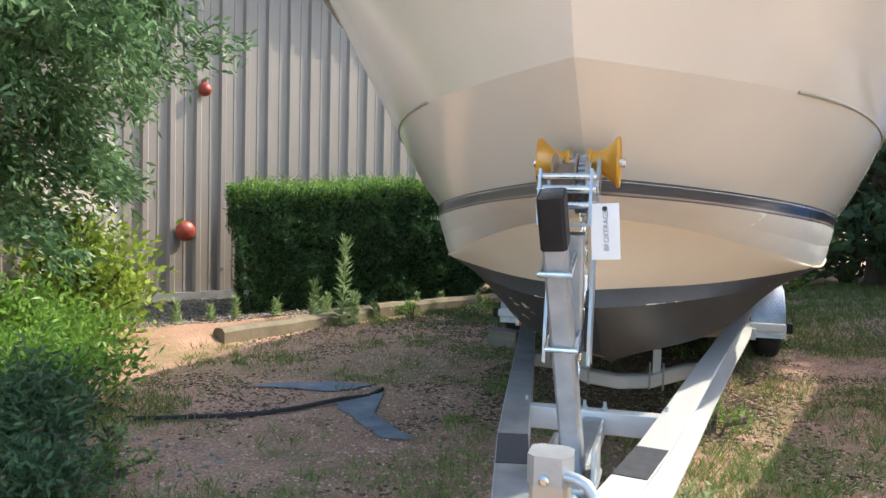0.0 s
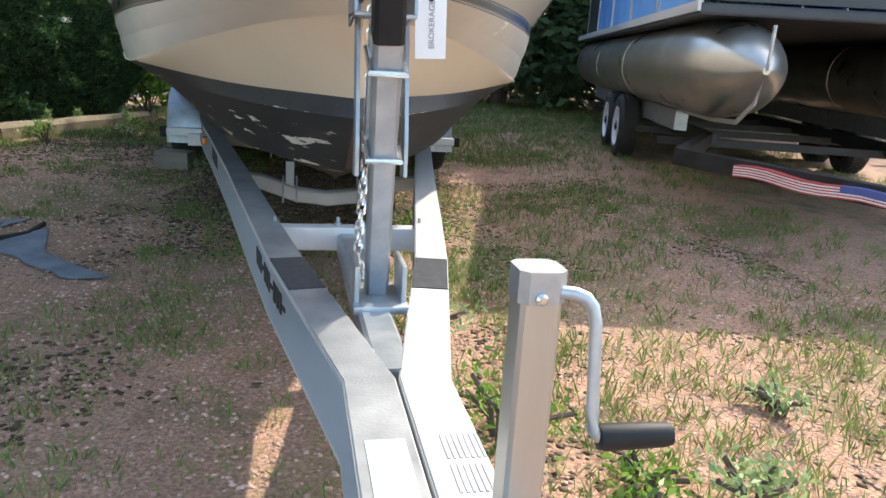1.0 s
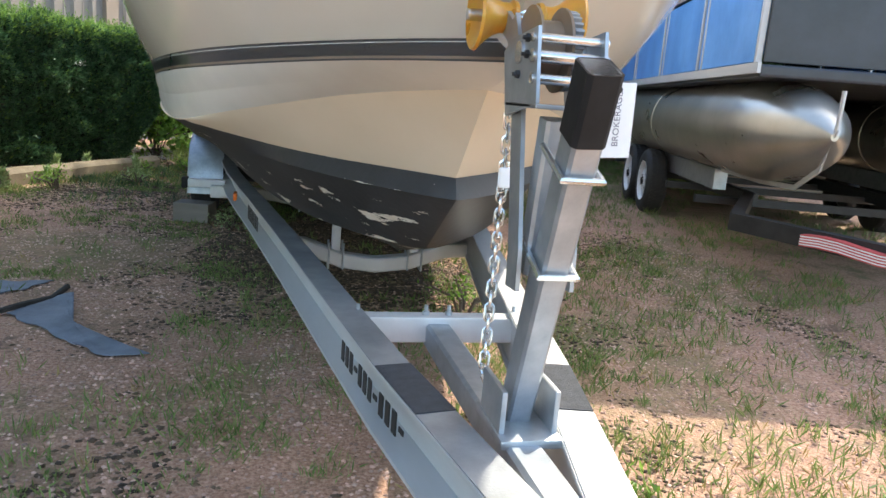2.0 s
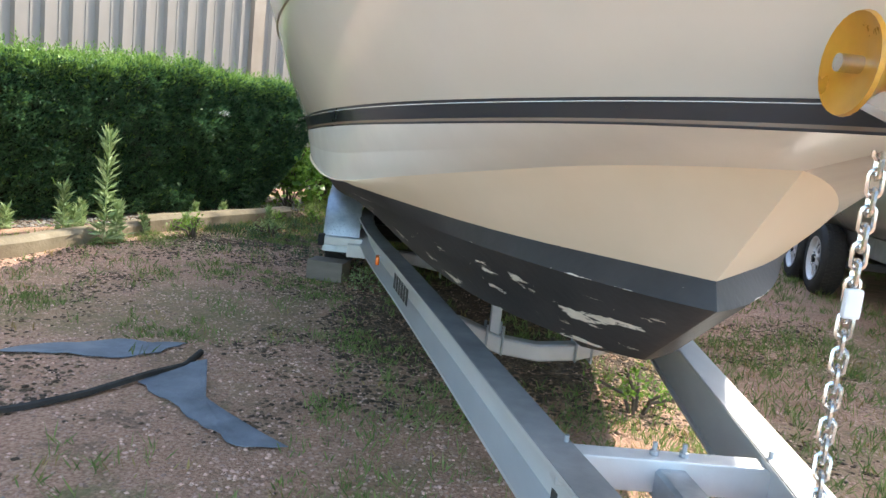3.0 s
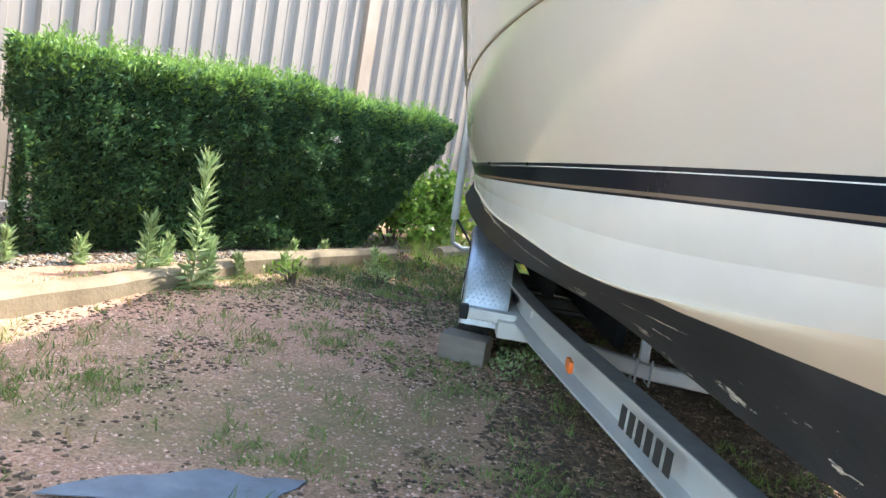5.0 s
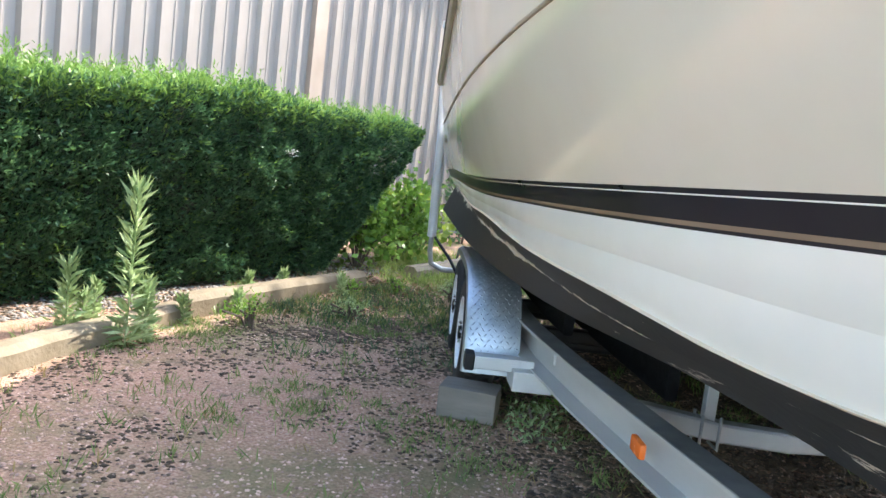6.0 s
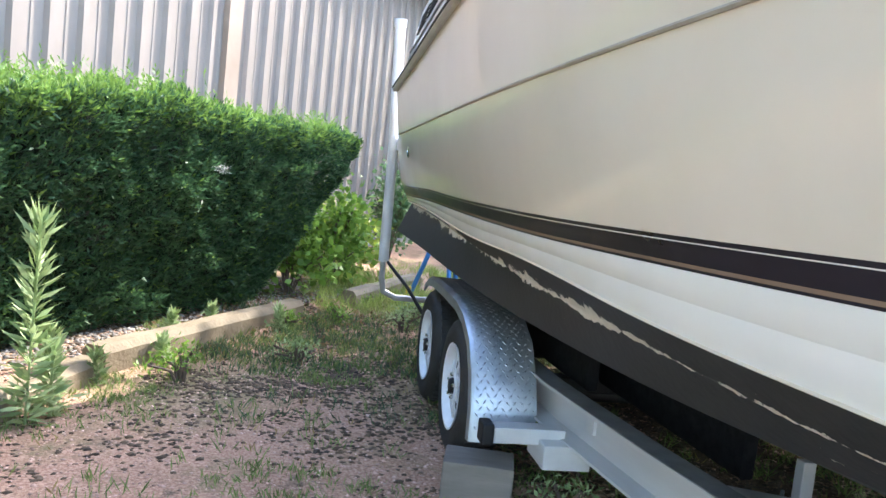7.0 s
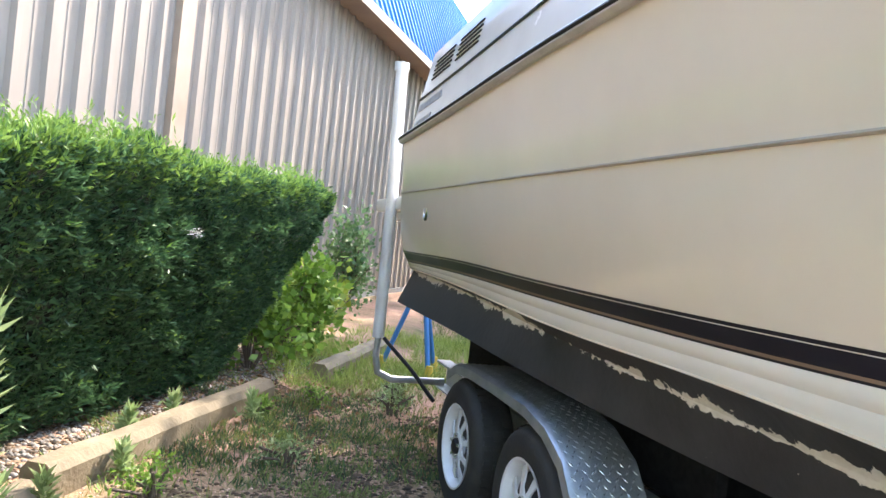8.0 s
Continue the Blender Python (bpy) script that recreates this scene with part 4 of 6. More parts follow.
        lathe(bm, [(0.016, 0.0), (0.034, 0.0), (0.036, 0.008), (0.030, 0.014), (0.030, 0.03), (0.036, 0.045), (0.050, 0.062), (0.068, 0.078), (0.066, 0.084), (0.045, 0.074), (0.016, 0.068)], 28, Matrix.Translation((-0.008, 1.405, 1.285)) @ pose(0, 0, 0, 0, 0, 90 - sx * 90) @ Matrix.Translation((0.022, 0, 0)))
        part("bow_roller", bm, AMBER, tr, "translucent amber bow roller", True)
    bm = bmesh.new()
    lathe(bm, [(0.012, -0.12), (0.012, 0.12)], 12, Matrix.Translation((-0.008, 1.405, 1.285)))
    lathe(bm, [(0.035, -0.03), (0.035, 0.03)], 16, Matrix.Translation((0, 1.365, 1.25)))
    part("roller_axle", bm, CHROME, tr, "", True)
    for sx in (-1, 1):
        bm = bmesh.new()
        sweep(bm, [(sx * 0.05, 1.31, 1.235), (sx * 0.05, 1.405, 1.285)], rect(0.008, 0.045))
        part("roller_bracket", bm, GALV, tr)
    build_chain(tr, [(0.0, 1.475, 1.19), (0.002, 1.487, 0.957), (-0.005, 1.47, 0.76), (-0.022, 1.42, 0.54), (-0.01, 1.36, 0.50)])
    bm = bmesh.new()
    box(bm, (-0.012, 1.472, 0.938), (0.015, 1.484, 0.983), 0.005)
    part("chain_tag", bm, PAPER, tr, "small white chain tag")
    # paper tag hanging from the winch
    bm = bmesh.new()
    box(bm, (-0.032, -0.001, -0.128), (0.032, 0.001, 0.0), 0.0)
    tag = part("paper_tag", bm, PAPER, tr, "white paper sale tag with faint writing")
    tag.matrix_local = Matrix.Translation((0.082, 1.13, 1.170)) @ pose(0, 0, 0, 4, -3, 2)
    letters = bpy.data.curves.new("writing", "FONT")
    letters.body, letters.size, letters.extrude, letters.align_x, letters.align_y = "BROKERAGE", 0.0165, 0.0002, "CENTER", "CENTER"
    letters.materials.append(INK_PEN)
    writing = new("writing", letters)
    writing.parent = tag
    writing.matrix_local = Matrix.Translation((0.002, -0.0016, -0.062)) @ pose(0, 0, 0, 90, 0, 0) @ pose(0, 0, 0, 0, 0, 90)
    tagged(writing, "faint handwritten word in grey ink")
    bm = bmesh.new()
    lathe(bm, [(0.006, 0), (0.006, 0.003), (0.003, 0.003)], 12, Matrix.Translation((0.0, 0.0, -0.012)) @ pose(0, 0, 0, 0, 0, -90))
    part("eyelet", bm, DARK_STEEL, tag)
    # jack
    jx, jy = 0.084, 0.358
    bm = bmesh.new()
    sweep(bm, [(jx, jy, 0.18), (jx, jy, 0.808)], rect(0.048, 0.050, 0.005), up=(0, 1, 0))
    jack = part("jack_tube", bm, JACK_ALU, tr, "square steel trailer jack tube", True)
    bm = bmesh.new()
    sweep(bm, [(jx, jy, 0.795), (jx, jy, 0.822), (jx, jy, 0.832)], rect(0.055, 0.057, 0.010), up=(0, 1, 0))
    part("jack_cap", bm, GALV, jack, "galvanised cap", True)
    bm = bmesh.new()
    lathe(bm, [(0.007, 0), (0.007, 0.006), (0.004, 0.009)], 12, Matrix.Translation((jx - 0.004, jy - 0.028, 0.803)) @ pose(0, 0, 0, 0, 0, -90))
    part("rivet", bm, CHROME, jack)
    bm = bmesh.new()
    sweep(bm, [(jx, jy, -0.0), (jx, jy, 0.2)], circle(0.026, 14), up=(0, 1, 0))
    box(bm, (jx - 0.07, jy - 0.07, -0.005), (jx + 0.07, jy + 0.07, 0.015), 0.004)
    part("jack_leg", bm, GALV, jack, "", True)
    crank = new("crank")
    crank.parent = jack
    tagged(crank, "bent steel crank with black grip")
    bm = bmesh.new()
    tube(bm, [(jx + 0.02, jy - 0.02, 0.808), (jx + 0.036, jy - 0.026, 0.808), (jx + 0.048, jy - 0.03, 0.804), (jx + 0.056, jy - 0.033, 0.794), (jx + 0.060, jy - 0.036, 0.775), (jx + 0.062, jy - 0.05, 0.675), (jx + 0.064, jy - 0.052, 0.655), (jx + 0.072, jy - 0.052, 0.646), (jx + 0.086, jy - 0.052, 0.646)], 0.0075, 10)
    part("crank_arm", bm, GALV, crank, "", True)
    bm = bmesh.new()
    lathe(bm, [(0.008, 0), (0.014, 0.002), (0.016, 0.01), (0.0145, 0.082), (0.013, 0.09), (0.007, 0.092)], 18, Matrix.Translation((jx + 0.070, jy - 0.052, 0.645)))
    part("grip", bm, BLACK_PLASTIC, crank, "black plastic grip", True)
    # wheels, fenders, axles
    for side in (-1, 1):
        for y in (6.46, 7.28):
            build_wheel(tr, "wheel", (side * 1.095, y, 0.305), side)
        build_fender(tr, side)
        # guide post
        x = side * 1.36
        bm = bmesh.new()
        tube(bm, [(side * 0.9, 8.5, 0.36), (side * 1.25, 8.5, 0.36), (side * 1.34, 8.5, 0.40), (x, 8.5, 0.50), (x - side * -0.0, 8.49, 0.70)], 0.022, 12)
        gp = part("guide_post", bm, GALV, tr, "galvanised guide post upright", True)
        bm = bmesh.new()
        tube(bm, [(x, 8.49, 0.62), (side * 1.375, 8.45, 1.45), (side * 1.42, 8.36, 2.27)], 0.037, 16)
        part("guide_sleeve", bm, PVC, gp, "white plastic guide sleeve", True)
        bm = bmesh.new()
        tube(bm, [(side * 1.42, 8.362, 2.25), (side * 1.422, 8.358, 2.30)], 0.045, 16)
        part("sleeve_cap", bm, PVC, gp, "", True)
        bm = bmesh.new()
        tube(bm, [(side * 1.33, 8.45, 0.62), (side * 1.2, 8.2, 0.48), (side * 1.12, 7.95, 0.36)], 0.012, 8)
        part("brake_hose", bm, BLACK_PLASTIC, gp, "black hose", True)
    for y in (6.46, 7.28):
        bm = bmesh.new()
        tube(bm, [(-1.0, y, 0.30), (1.0, y, 0.30)], 0.03, 12)
        part("axle", bm, DARK_STEEL, tr, "", True)
    # lettering bars, marker light on the outer web of the starboard beam
    pts = [Vector(p) for p in beam_path(-1)]

    def on_web(y, z):
        x = float(np.interp(y, [p.y for p in pts], [p.x for p in pts]))
        return Vector((x - 0.041, y, z))

    for y0, step, count, h in ((4.10, -0.07, 6, 0.075), (1.89, -0.045, 12, 0.055)):
        for i in range(count):
            a, b = on_web(y0 + step * i, TOP - 0.075), on_web(y0 + step * (i + 0.62), TOP - 0.075)
            bm = bmesh.new()
            sweep(bm, [a, b], rect(0.003, h if (i % 4 != 3 or count < 8) else 0.012))
            part("lettering_bar", bm, INK, tr, "black lettering bar")
    c = on_web(4.64, TOP - 0.075)
    bm = bmesh.new()
    box(bm, (c.x - 0.018, c.y - 0.05, c.z - 0.024), (c.x + 0.004, c.y + 0.05, c.z + 0.024), 0.008)
    part("marker_light", bm, ORANGE_LENS, tr, "orange side marker light", True)


build_trailer()


def wood_block(at, size, turn=0):
    bm = bmesh.new()
    box(bm, (-size[0] / 2, -size[1] / 2, 0), (size[0] / 2, size[1] / 2, size[2]), 0.008)
    ob = part("wood_block", bm, BLOCK_WOOD, None)
    ob.matrix_world = pose(*at, 0, 0, turn)
    return tagged(ob, "weathered grey wooden block chocking the trailer wheel", "block", "wheel blocks")


wood_block((-1.135, 6.00, 0.0), (0.28, 0.20, 0.15), -14)


# ---- building ----
WALL = 2.2
EAVE = 4.60


def build_building():
    wall = empty("wall_building", "beige ribbed steel wall of a storage building", "wall", kind="structure")
    rib = 0.335
    # profile of three ribs across one panel, in distance along the wall and out from it
    prof = []
    for i in range(3):
        s = i * rib
        prof += [(s, 0.0), (s + 0.10, 0.0), (s + 0.105, 0.006), (s + 0.115, 0.006), (s + 0.12, 0.0), (s + 0.225, 0.0), (s + 0.25, 0.042), (s + 0.31, 0.042), (s + rib, 0.0)]
    me = bpy.data.meshes.new("wall_panel")
    verts = [(s, -o, z) for z in (0.12, EAVE) for s, o in prof]
    n = len(prof)
    me.from_pydata(verts, [], [(i, i + 1, n + i + 1, n + i) for i in range(n - 1)])
    me.materials.append(SIDING)
    ang = math.degrees(math.atan2(ALONG.y, ALONG.x))
    for k in range(-11, 22):
        s0 = k * rib * 3 - 0.10
        if -3.2 < s0 < -2.2:
            continue
        ob = new("wall_panel", me)
        ob.parent = wall
        ob.matrix_world = Matrix.Translation(on_edge(s0, WALL)) @ pose(0, 0, 0, 0, 0, ang)

    def slab(name, s0, s1, o0, o1, z0, z1, mat, parent, label="", bevel=0.0, kind=""):
        bm = bmesh.new()
        box(bm, (s0, -o1, z0), (s1, -o0, z1), bevel)
        ob = part(name, bm, mat, parent, label)
        ob.matrix_world = Matrix.Translation(on_edge(0, WALL)) @ pose(0, 0, 0, 0, 0, ang)
        if kind:
            ob["kind"] = kind
        return ob

    slab("backing", -12, 22, -0.30, -0.02, 0.0, EAVE, TRIM, wall)
    slab("concrete_base", -12, -3.05, -0.02, 0.05, 0.0, 0.17, BASE_CONC, wall, "grey concrete base")
    slab("concrete_base", -2.02, 22, -0.02, 0.05, 0.0, 0.17, BASE_CONC, wall, "grey concrete base")
    slab("corner_trim", 3.73, 3.97, 0.0, 0.075, 0.12, EAVE, TRIM, wall, "tan box trim strip")
    slab("soffit", -12, 22, -0.1, 0.40, EAVE, EAVE + 0.05, TRIM, wall, "tan soffit")
    slab("fascia", -12, 22, 0.38, 0.44, EAVE - 0.02, EAVE + 0.13, TRIM, wall, "brown eave fascia")
    # blue ribbed roof edge
    prof = []
    for i in range(3):
        s = i * 0.3
        prof += [(s, 0.0), (s + 0.20, 0.0), (s + 0.22, 0.035), (s + 0.28, 0.035), (s + 0.30, 0.0)]
    me = bpy.data.meshes.new("roof_panel")
    n = len(prof)
    me.from_pydata([(s, -0.41 - o + k * 1.3, EAVE + 0.13 + k * 3.25) for k in (0, 1) for s, o in prof], [], [(i, i + 1, n + i + 1, n + i) for i in range(n - 1)])
    me.materials.append(BLUE_METAL)
    for k in range(-13, 24):
        ob = new("roof_panel", me)
        ob.parent = wall
        ob.matrix_world = Matrix.Translation(on_edge(k * 0.9, WALL)) @ pose(0, 0, 0, 0, 0, ang)
    slab("roof_top", -12, 22, -8, -0.90, EAVE + 3.36, EAVE + 3.42, BLUE_METAL, wall, "blue metal roof")
    # door
    door = new("door_1")
    tagged(door, "beige steel door in a beige frame", "door", kind="structure")
    slab("door_leaf", -2.98, -2.09, -0.02, 0.02, 0.14, 2.2, DOOR_PAINT, door)
    slab("door_frame", -3.06, -2.98, -0.02, 0.05, 0.12, 2.28, SIDING, door)
    slab("door_frame", -2.09, -2.02, -0.02, 0.05, 0.12, 2.28, SIDING, door)
    slab("door_frame", -2.98, -2.09, -0.02, 0.05, 2.2, 2.28, SIDING, door)
    slab("infill", -3.25, -2.02, -0.02, 0.0, 2.28, EAVE, SIDING, door)
    slab("infill", -3.45, -3.06, -0.02, 0.0, 0.12, EAVE, SIDING, door)
    bm = bmesh.new()
    bmesh.ops.create_uvsphere(bm, u_segments=14, v_segments=10, radius=0.032, matrix=Matrix.Translation((0, -0.06, 0)))
    lathe(bm, [(0.03, 0), (0.03, 0.008), (0.012, 0.012), (0.012, 0.05)], 14, pose(0, 0, 0, 0, 0, -90))
    tube(bm, [(0, -0.06, 0), (-0.11, -0.062, 0)], 0.010, 8)
    ob = part("door_handle", bm, CHROME, door, "chrome lever handle", True)
    ob.matrix_world = Matrix.Translation(on_edge(-2.20, WALL - 0.02, 1.16)) @ pose(0, 0, 0, 0, 0, ang)
    # red alarm bell and hose connection
    for name, s, z, r, label, cat in (("alarm_bell", -1.10, 2.72, 0.085, "red alarm bell mounted on the ribbed wall", "alarm bell"), ("fire_gong", -1.34, 0.94, 0.125, "dark red round fire gong on the ribbed wall", "fire gong")):
        bm = bmesh.new()
        lathe(bm, [(r * 0.5, 0), (r * 0.5, 0.05), (r, 0.055), (r * 0.97, 0.09), (r * 0.75, 0.125), (r * 0.35, 0.145), (0.01, 0.15)], 28, pose(0, 0, 0, 0, 0, -90))
        ob = part(name, bm, RED_PAINT, None, "", True)
        ob.matrix_world = Matrix.Translation(on_edge(s, WALL - 0.003, z)) @ pose(0, 0, 0, 0, 0, ang)
        tagged(ob, label, cat)
        if r < 0.1:
            bm = bmesh.new()
            box(bm, (-0.02, -0.06, r * 0.8), (0.02, 0.0, r + 0.05), 0.004)
            o2 = part("bracket", bm, RED_PAINT, ob)
    bm = bmesh.new()
    tube(bm, [(0, -0.07, 0.0), (0, -0.07, 0.42)], 0.022, 10)
    tube(bm, [(0, 0.0, 0.40), (0, -0.07, 0.40)], 0.018, 8, up=(1, 0, 0))
    ob = part("drain_pipe", bm, GALV, None, "", True)
    ob.matrix_world = Matrix.Translation(on_edge(-0.82, WALL, 0.06)) @ pose(0, 0, 0, 0, 0, ang)
    tagged(ob, "short grey drain pipe at the wall foot", "pipe")


build_building()

# ---- planting bed ----
def timber(s0, s1, off, h=0.14, w=0.15, yaw=0.0):
    bm = bmesh.new()
    L = s1 - s0
    n = max(3, int(L / 0.25))
    prof = [(-w / 2, -0.03), (w / 2, -0.03), (w / 2, h * 0.72), (w * 0.28, h), (-w * 0.28, h), (-w / 2, h * 0.72)]
    pts = [on_edge(s0 + L * i / n, off + yaw * (i / n - 0.5) + 0.006 * math.sin(i * 2.3 + s0), 0.004 * math.sin(i * 1.7)) for i in range(n + 1)]
    sweep(bm, pts, prof)
    bmesh.ops.bevel(bm, geom=[e for e in bm.edges if len(e.link_faces) == 2 and e.calc_face_angle(0) > 0.5], offset=0.006, segments=1, affect="EDGES")
    ob = part("landscape_timber", bm, WOOD_GREY, None)
    return tagged(ob, "weathered pale landscape timber edging the gravel bed", "timber", "edging timbers")


timber(-2.25, -0.12, -0.33, 0.125, 0.15, 0.50)
timber(0.0, 2.17, 0.035, 0.15, 0.16, 0.07)
timber(3.0, 4.9, 0.06, 0.15, 0.16, 0.1)


def build_hedge():
    rng = np.random.default_rng(5)
    hedge = empty("hedge", "dense dark green clipped yew hedge, its top leaves coloured as sunlit", "hedge")

    def bounds(z, off=0.1):
        k = np.clip(z / 1.5, 0, 1)
        return -1.42 - 0.42 * k + 0.58 * max(0.0, off - 0.1), 2.05 + 0.95 * k, 0.50 - 0.48 * k, 1.50 + 0.1 * k

    def top(s):
        return 1.38 + 0.16 * np.clip((s + 1.8) / 2.2, 0, 1) + 0.02 * np.sin(s * 3.1)

    pts, nor = [], []
    n = 70000
    kind = rng.uniform(0, 1, n)
    s = rng.uniform(-1.9, 3.1, n)
    z = rng.uniform(0.06, 1, n)
    for i in range(n):
        if kind[i] < 0.50:
            zz = z[i] * top(s[i])
            a, b, f, r = bounds(zz)
            ss = min(max(s[i], a), b)
            p, d = (ss, f, zz), (0, -1, 0.25)
        elif kind[i] < 0.84:
            zz = top(s[i])
            a, b, f, r = bounds(zz)
            o = f + (r - f) * rng.uniform(0, 1)
            ss = min(max(s[i], bounds(zz, o)[0] + 0.02), b - 0.02)
            p, d = (ss, o, zz), (0, -0.15, 1)
        else:
            zz = z[i] * 1.45
            a, b, f, r = bounds(zz)
            left = rng.uniform() < 0.45
            o = f + (r - f) * rng.uniform(0, 1)
            p, d = (bounds(zz, o)[0] if left else b, o, zz), (-1 if left else 1, 0, 0.2)
        pts.append(p)
        nor.append(d)
    pts, nor = np.array(pts), np.array(nor, float)
    lump = np.array([noise.noise(Vector(p) * 2.6) * 0.075 + noise.noise(Vector(p) * 8) * 0.05 for p in pts])
    inset = rng.exponential(0.03, n).clip(0, 0.12)
    pts = pts + nor * (lump - inset)[:, None]
    # rounded top edges
    to_world = np.array([list(ALONG), list(BEHIND), [0, 0, 1]])
    P = np.array(EDGE0)[None] + pts @ to_world
    D = nor @ to_world + rng.normal(size=(n, 3)) * 0.55 + np.array([0, 0, 0.35])
    # paler leaf colour gathered along the top paints in its sunlit look
    tip = (pts[:, 2] > top(pts[:, 0]) - 0.24 * rng.uniform(0.2, 1.0, n)) & (rng.uniform(size=n) < np.where(kind < 0.5, 0.45, 0.8))
    tip |= rng.uniform(size=n) < 0.045
    for mask, mat, nm, ln in ((~tip, YEW, "needle_foliage", 0.05), (tip, YEW_LIT, "lit_tip_foliage", 0.052)):
        Q, E = P[mask], D[mask]
        Q = np.concatenate([Q, Q + rng.normal(size=Q.shape) * 0.012])
        E = np.concatenate([E, E + rng.normal(size=E.shape) * 0.5])
        diamonds(nm, Q, E, ln, 0.014, mat, hedge, seed=3)
    # stray shoots above the clipped top
    m = 900
    oo = rng.uniform(0.05, 1.4, m)
    ss = -1.7 + 0.58 * oo + rng.uniform(0, 1, m) * (4.5 - 0.58 * oo)
    Q, E = [], []
    for a, b in zip(ss, oo):
        base = np.array(on_edge(a, b, float(top(a)) + 0.0))
        lean = rng.normal(size=3) * 0.25 + np.array([0, 0, 1])
        hgt = rng.uniform(0.03, 0.15)
        for k in range(10):
            Q.append(base + lean * hgt * k / 10)
            E.append(lean * 0.7 + rng.normal(size=3) * 0.6)
    diamonds("shoot_fringe", np.array(Q), np.array(E), 0.045, 0.012, YEW_LIT, hedge, seed=8)
    # near-black sheet standing in for the shade inside the hedge
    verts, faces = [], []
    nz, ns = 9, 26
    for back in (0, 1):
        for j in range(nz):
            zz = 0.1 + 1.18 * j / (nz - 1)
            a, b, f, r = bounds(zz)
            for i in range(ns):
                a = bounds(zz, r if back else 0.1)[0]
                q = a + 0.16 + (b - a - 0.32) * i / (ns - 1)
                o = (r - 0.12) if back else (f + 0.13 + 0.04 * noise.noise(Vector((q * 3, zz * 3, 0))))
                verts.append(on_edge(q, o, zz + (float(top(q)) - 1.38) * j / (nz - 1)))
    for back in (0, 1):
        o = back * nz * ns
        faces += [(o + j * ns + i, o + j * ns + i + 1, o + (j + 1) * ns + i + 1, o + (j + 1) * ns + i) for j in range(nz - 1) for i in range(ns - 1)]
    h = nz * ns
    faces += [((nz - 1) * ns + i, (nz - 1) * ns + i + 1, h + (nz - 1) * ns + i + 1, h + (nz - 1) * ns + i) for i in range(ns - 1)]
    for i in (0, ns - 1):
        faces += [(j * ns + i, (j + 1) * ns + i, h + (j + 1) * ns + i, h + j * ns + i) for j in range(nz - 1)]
    mesh_ob("shade_mass", verts, faces, HEDGE_CORE, hedge)
    for i in range(7):
        s0 = -1.1 + 0.5 * i
        bm = bmesh.new()
        tube(bm, [on_edge(s0, 0.9, 0.0), on_edge(s0 + 0.05, 0.88, 0.3), on_edge(s0 + 0.1, 0.85, 0.6)], 0.03, 7)
        part("stem", bm, BARK, hedge, "", True)


build_hedge()


def weed(at, height, seed, spread=0.12, mat=WEED, label="tall spiky green weed growing by the timber edging", leaf=0.11):
    rng = np.random.default_rng(seed)
    thing = empty("weed", label, "weed", at, "weeds")
    lean = rng.normal(size=2) * 0.04
    stem = [(lean[0] * k * height, lean[1] * k * height, height * k) for k in np.linspace(0, 1, 6)]
    bm = bmesh.new()
    sweep(bm, [(0, 0, -0.02)] + stem[1:], circle(0.006, 5), up=(0, 1, 0))
    part("stem", bm, WEED, thing)
    Q, E = [], []
    n = int(55 + 160 * height)
    for i in range(n):
        k = (i + 0.5) / n
        a = i * 2.4
        r = np.array([math.cos(a), math.sin(a), 0.0])
        Q.append(np.array([lean[0] * k * height, lean[1] * k * height, height * k]) + r * 0.005)
        E.append(r * (1.0 - 0.55 * k) + np.array([0, 0, 0.15 + 0.8 * k]) + rng.normal(size=3) * 0.22)
        if k < 0.25 and i % 2:
            Q.append(np.array([rng.normal() * 0.05, rng.normal() * 0.05, 0.02 + 0.2 * rng.uniform() * height]))
            E.append(rng.normal(size=3) * np.array([1, 1, 0.35]) + np.array([0, 0, 0.45]))
    E = np.array(E)
    diamonds("leaves", np.array(Q), E, leaf * (0.75 + 0.25 * min(1, height)), 0.021, mat, thing, seed=seed)
    return thing


g = lambda p: (p[0], p[1], ground_z(p[0], p[1]))
weed(g(on_edge(-0.762, -0.40)), 0.89, 11, leaf=0.13)
weed(g(on_edge(-0.64, -0.40)), 0.30, 12)
weed(g(on_edge(-0.975, -0.186)), 0.40, 13)
for i, (s, o, h) in enumerate(((-0.30, 0.0, 0.22), (-0.75, -0.12, 0.25), (-1.25, 0.12, 0.16), (-1.65, 0.25, 0.2), (-1.9, 0.3, 0.14), (-0.45, -0.2, 0.18), (0.4, -0.12, 0.14), (0.75, 0.12, 0.15), (1.2, 0.16, 0.12), (-2.3, 0.2, 0.2), (-0.15, -0.18, 0.16), (1.6, -0.15, 0.16), (-0.85, -0.16, 0.2))):
    weed(g(on_edge(s, o)), h, 30 + i, leaf=0.09, label="small green weed by the timber edging")


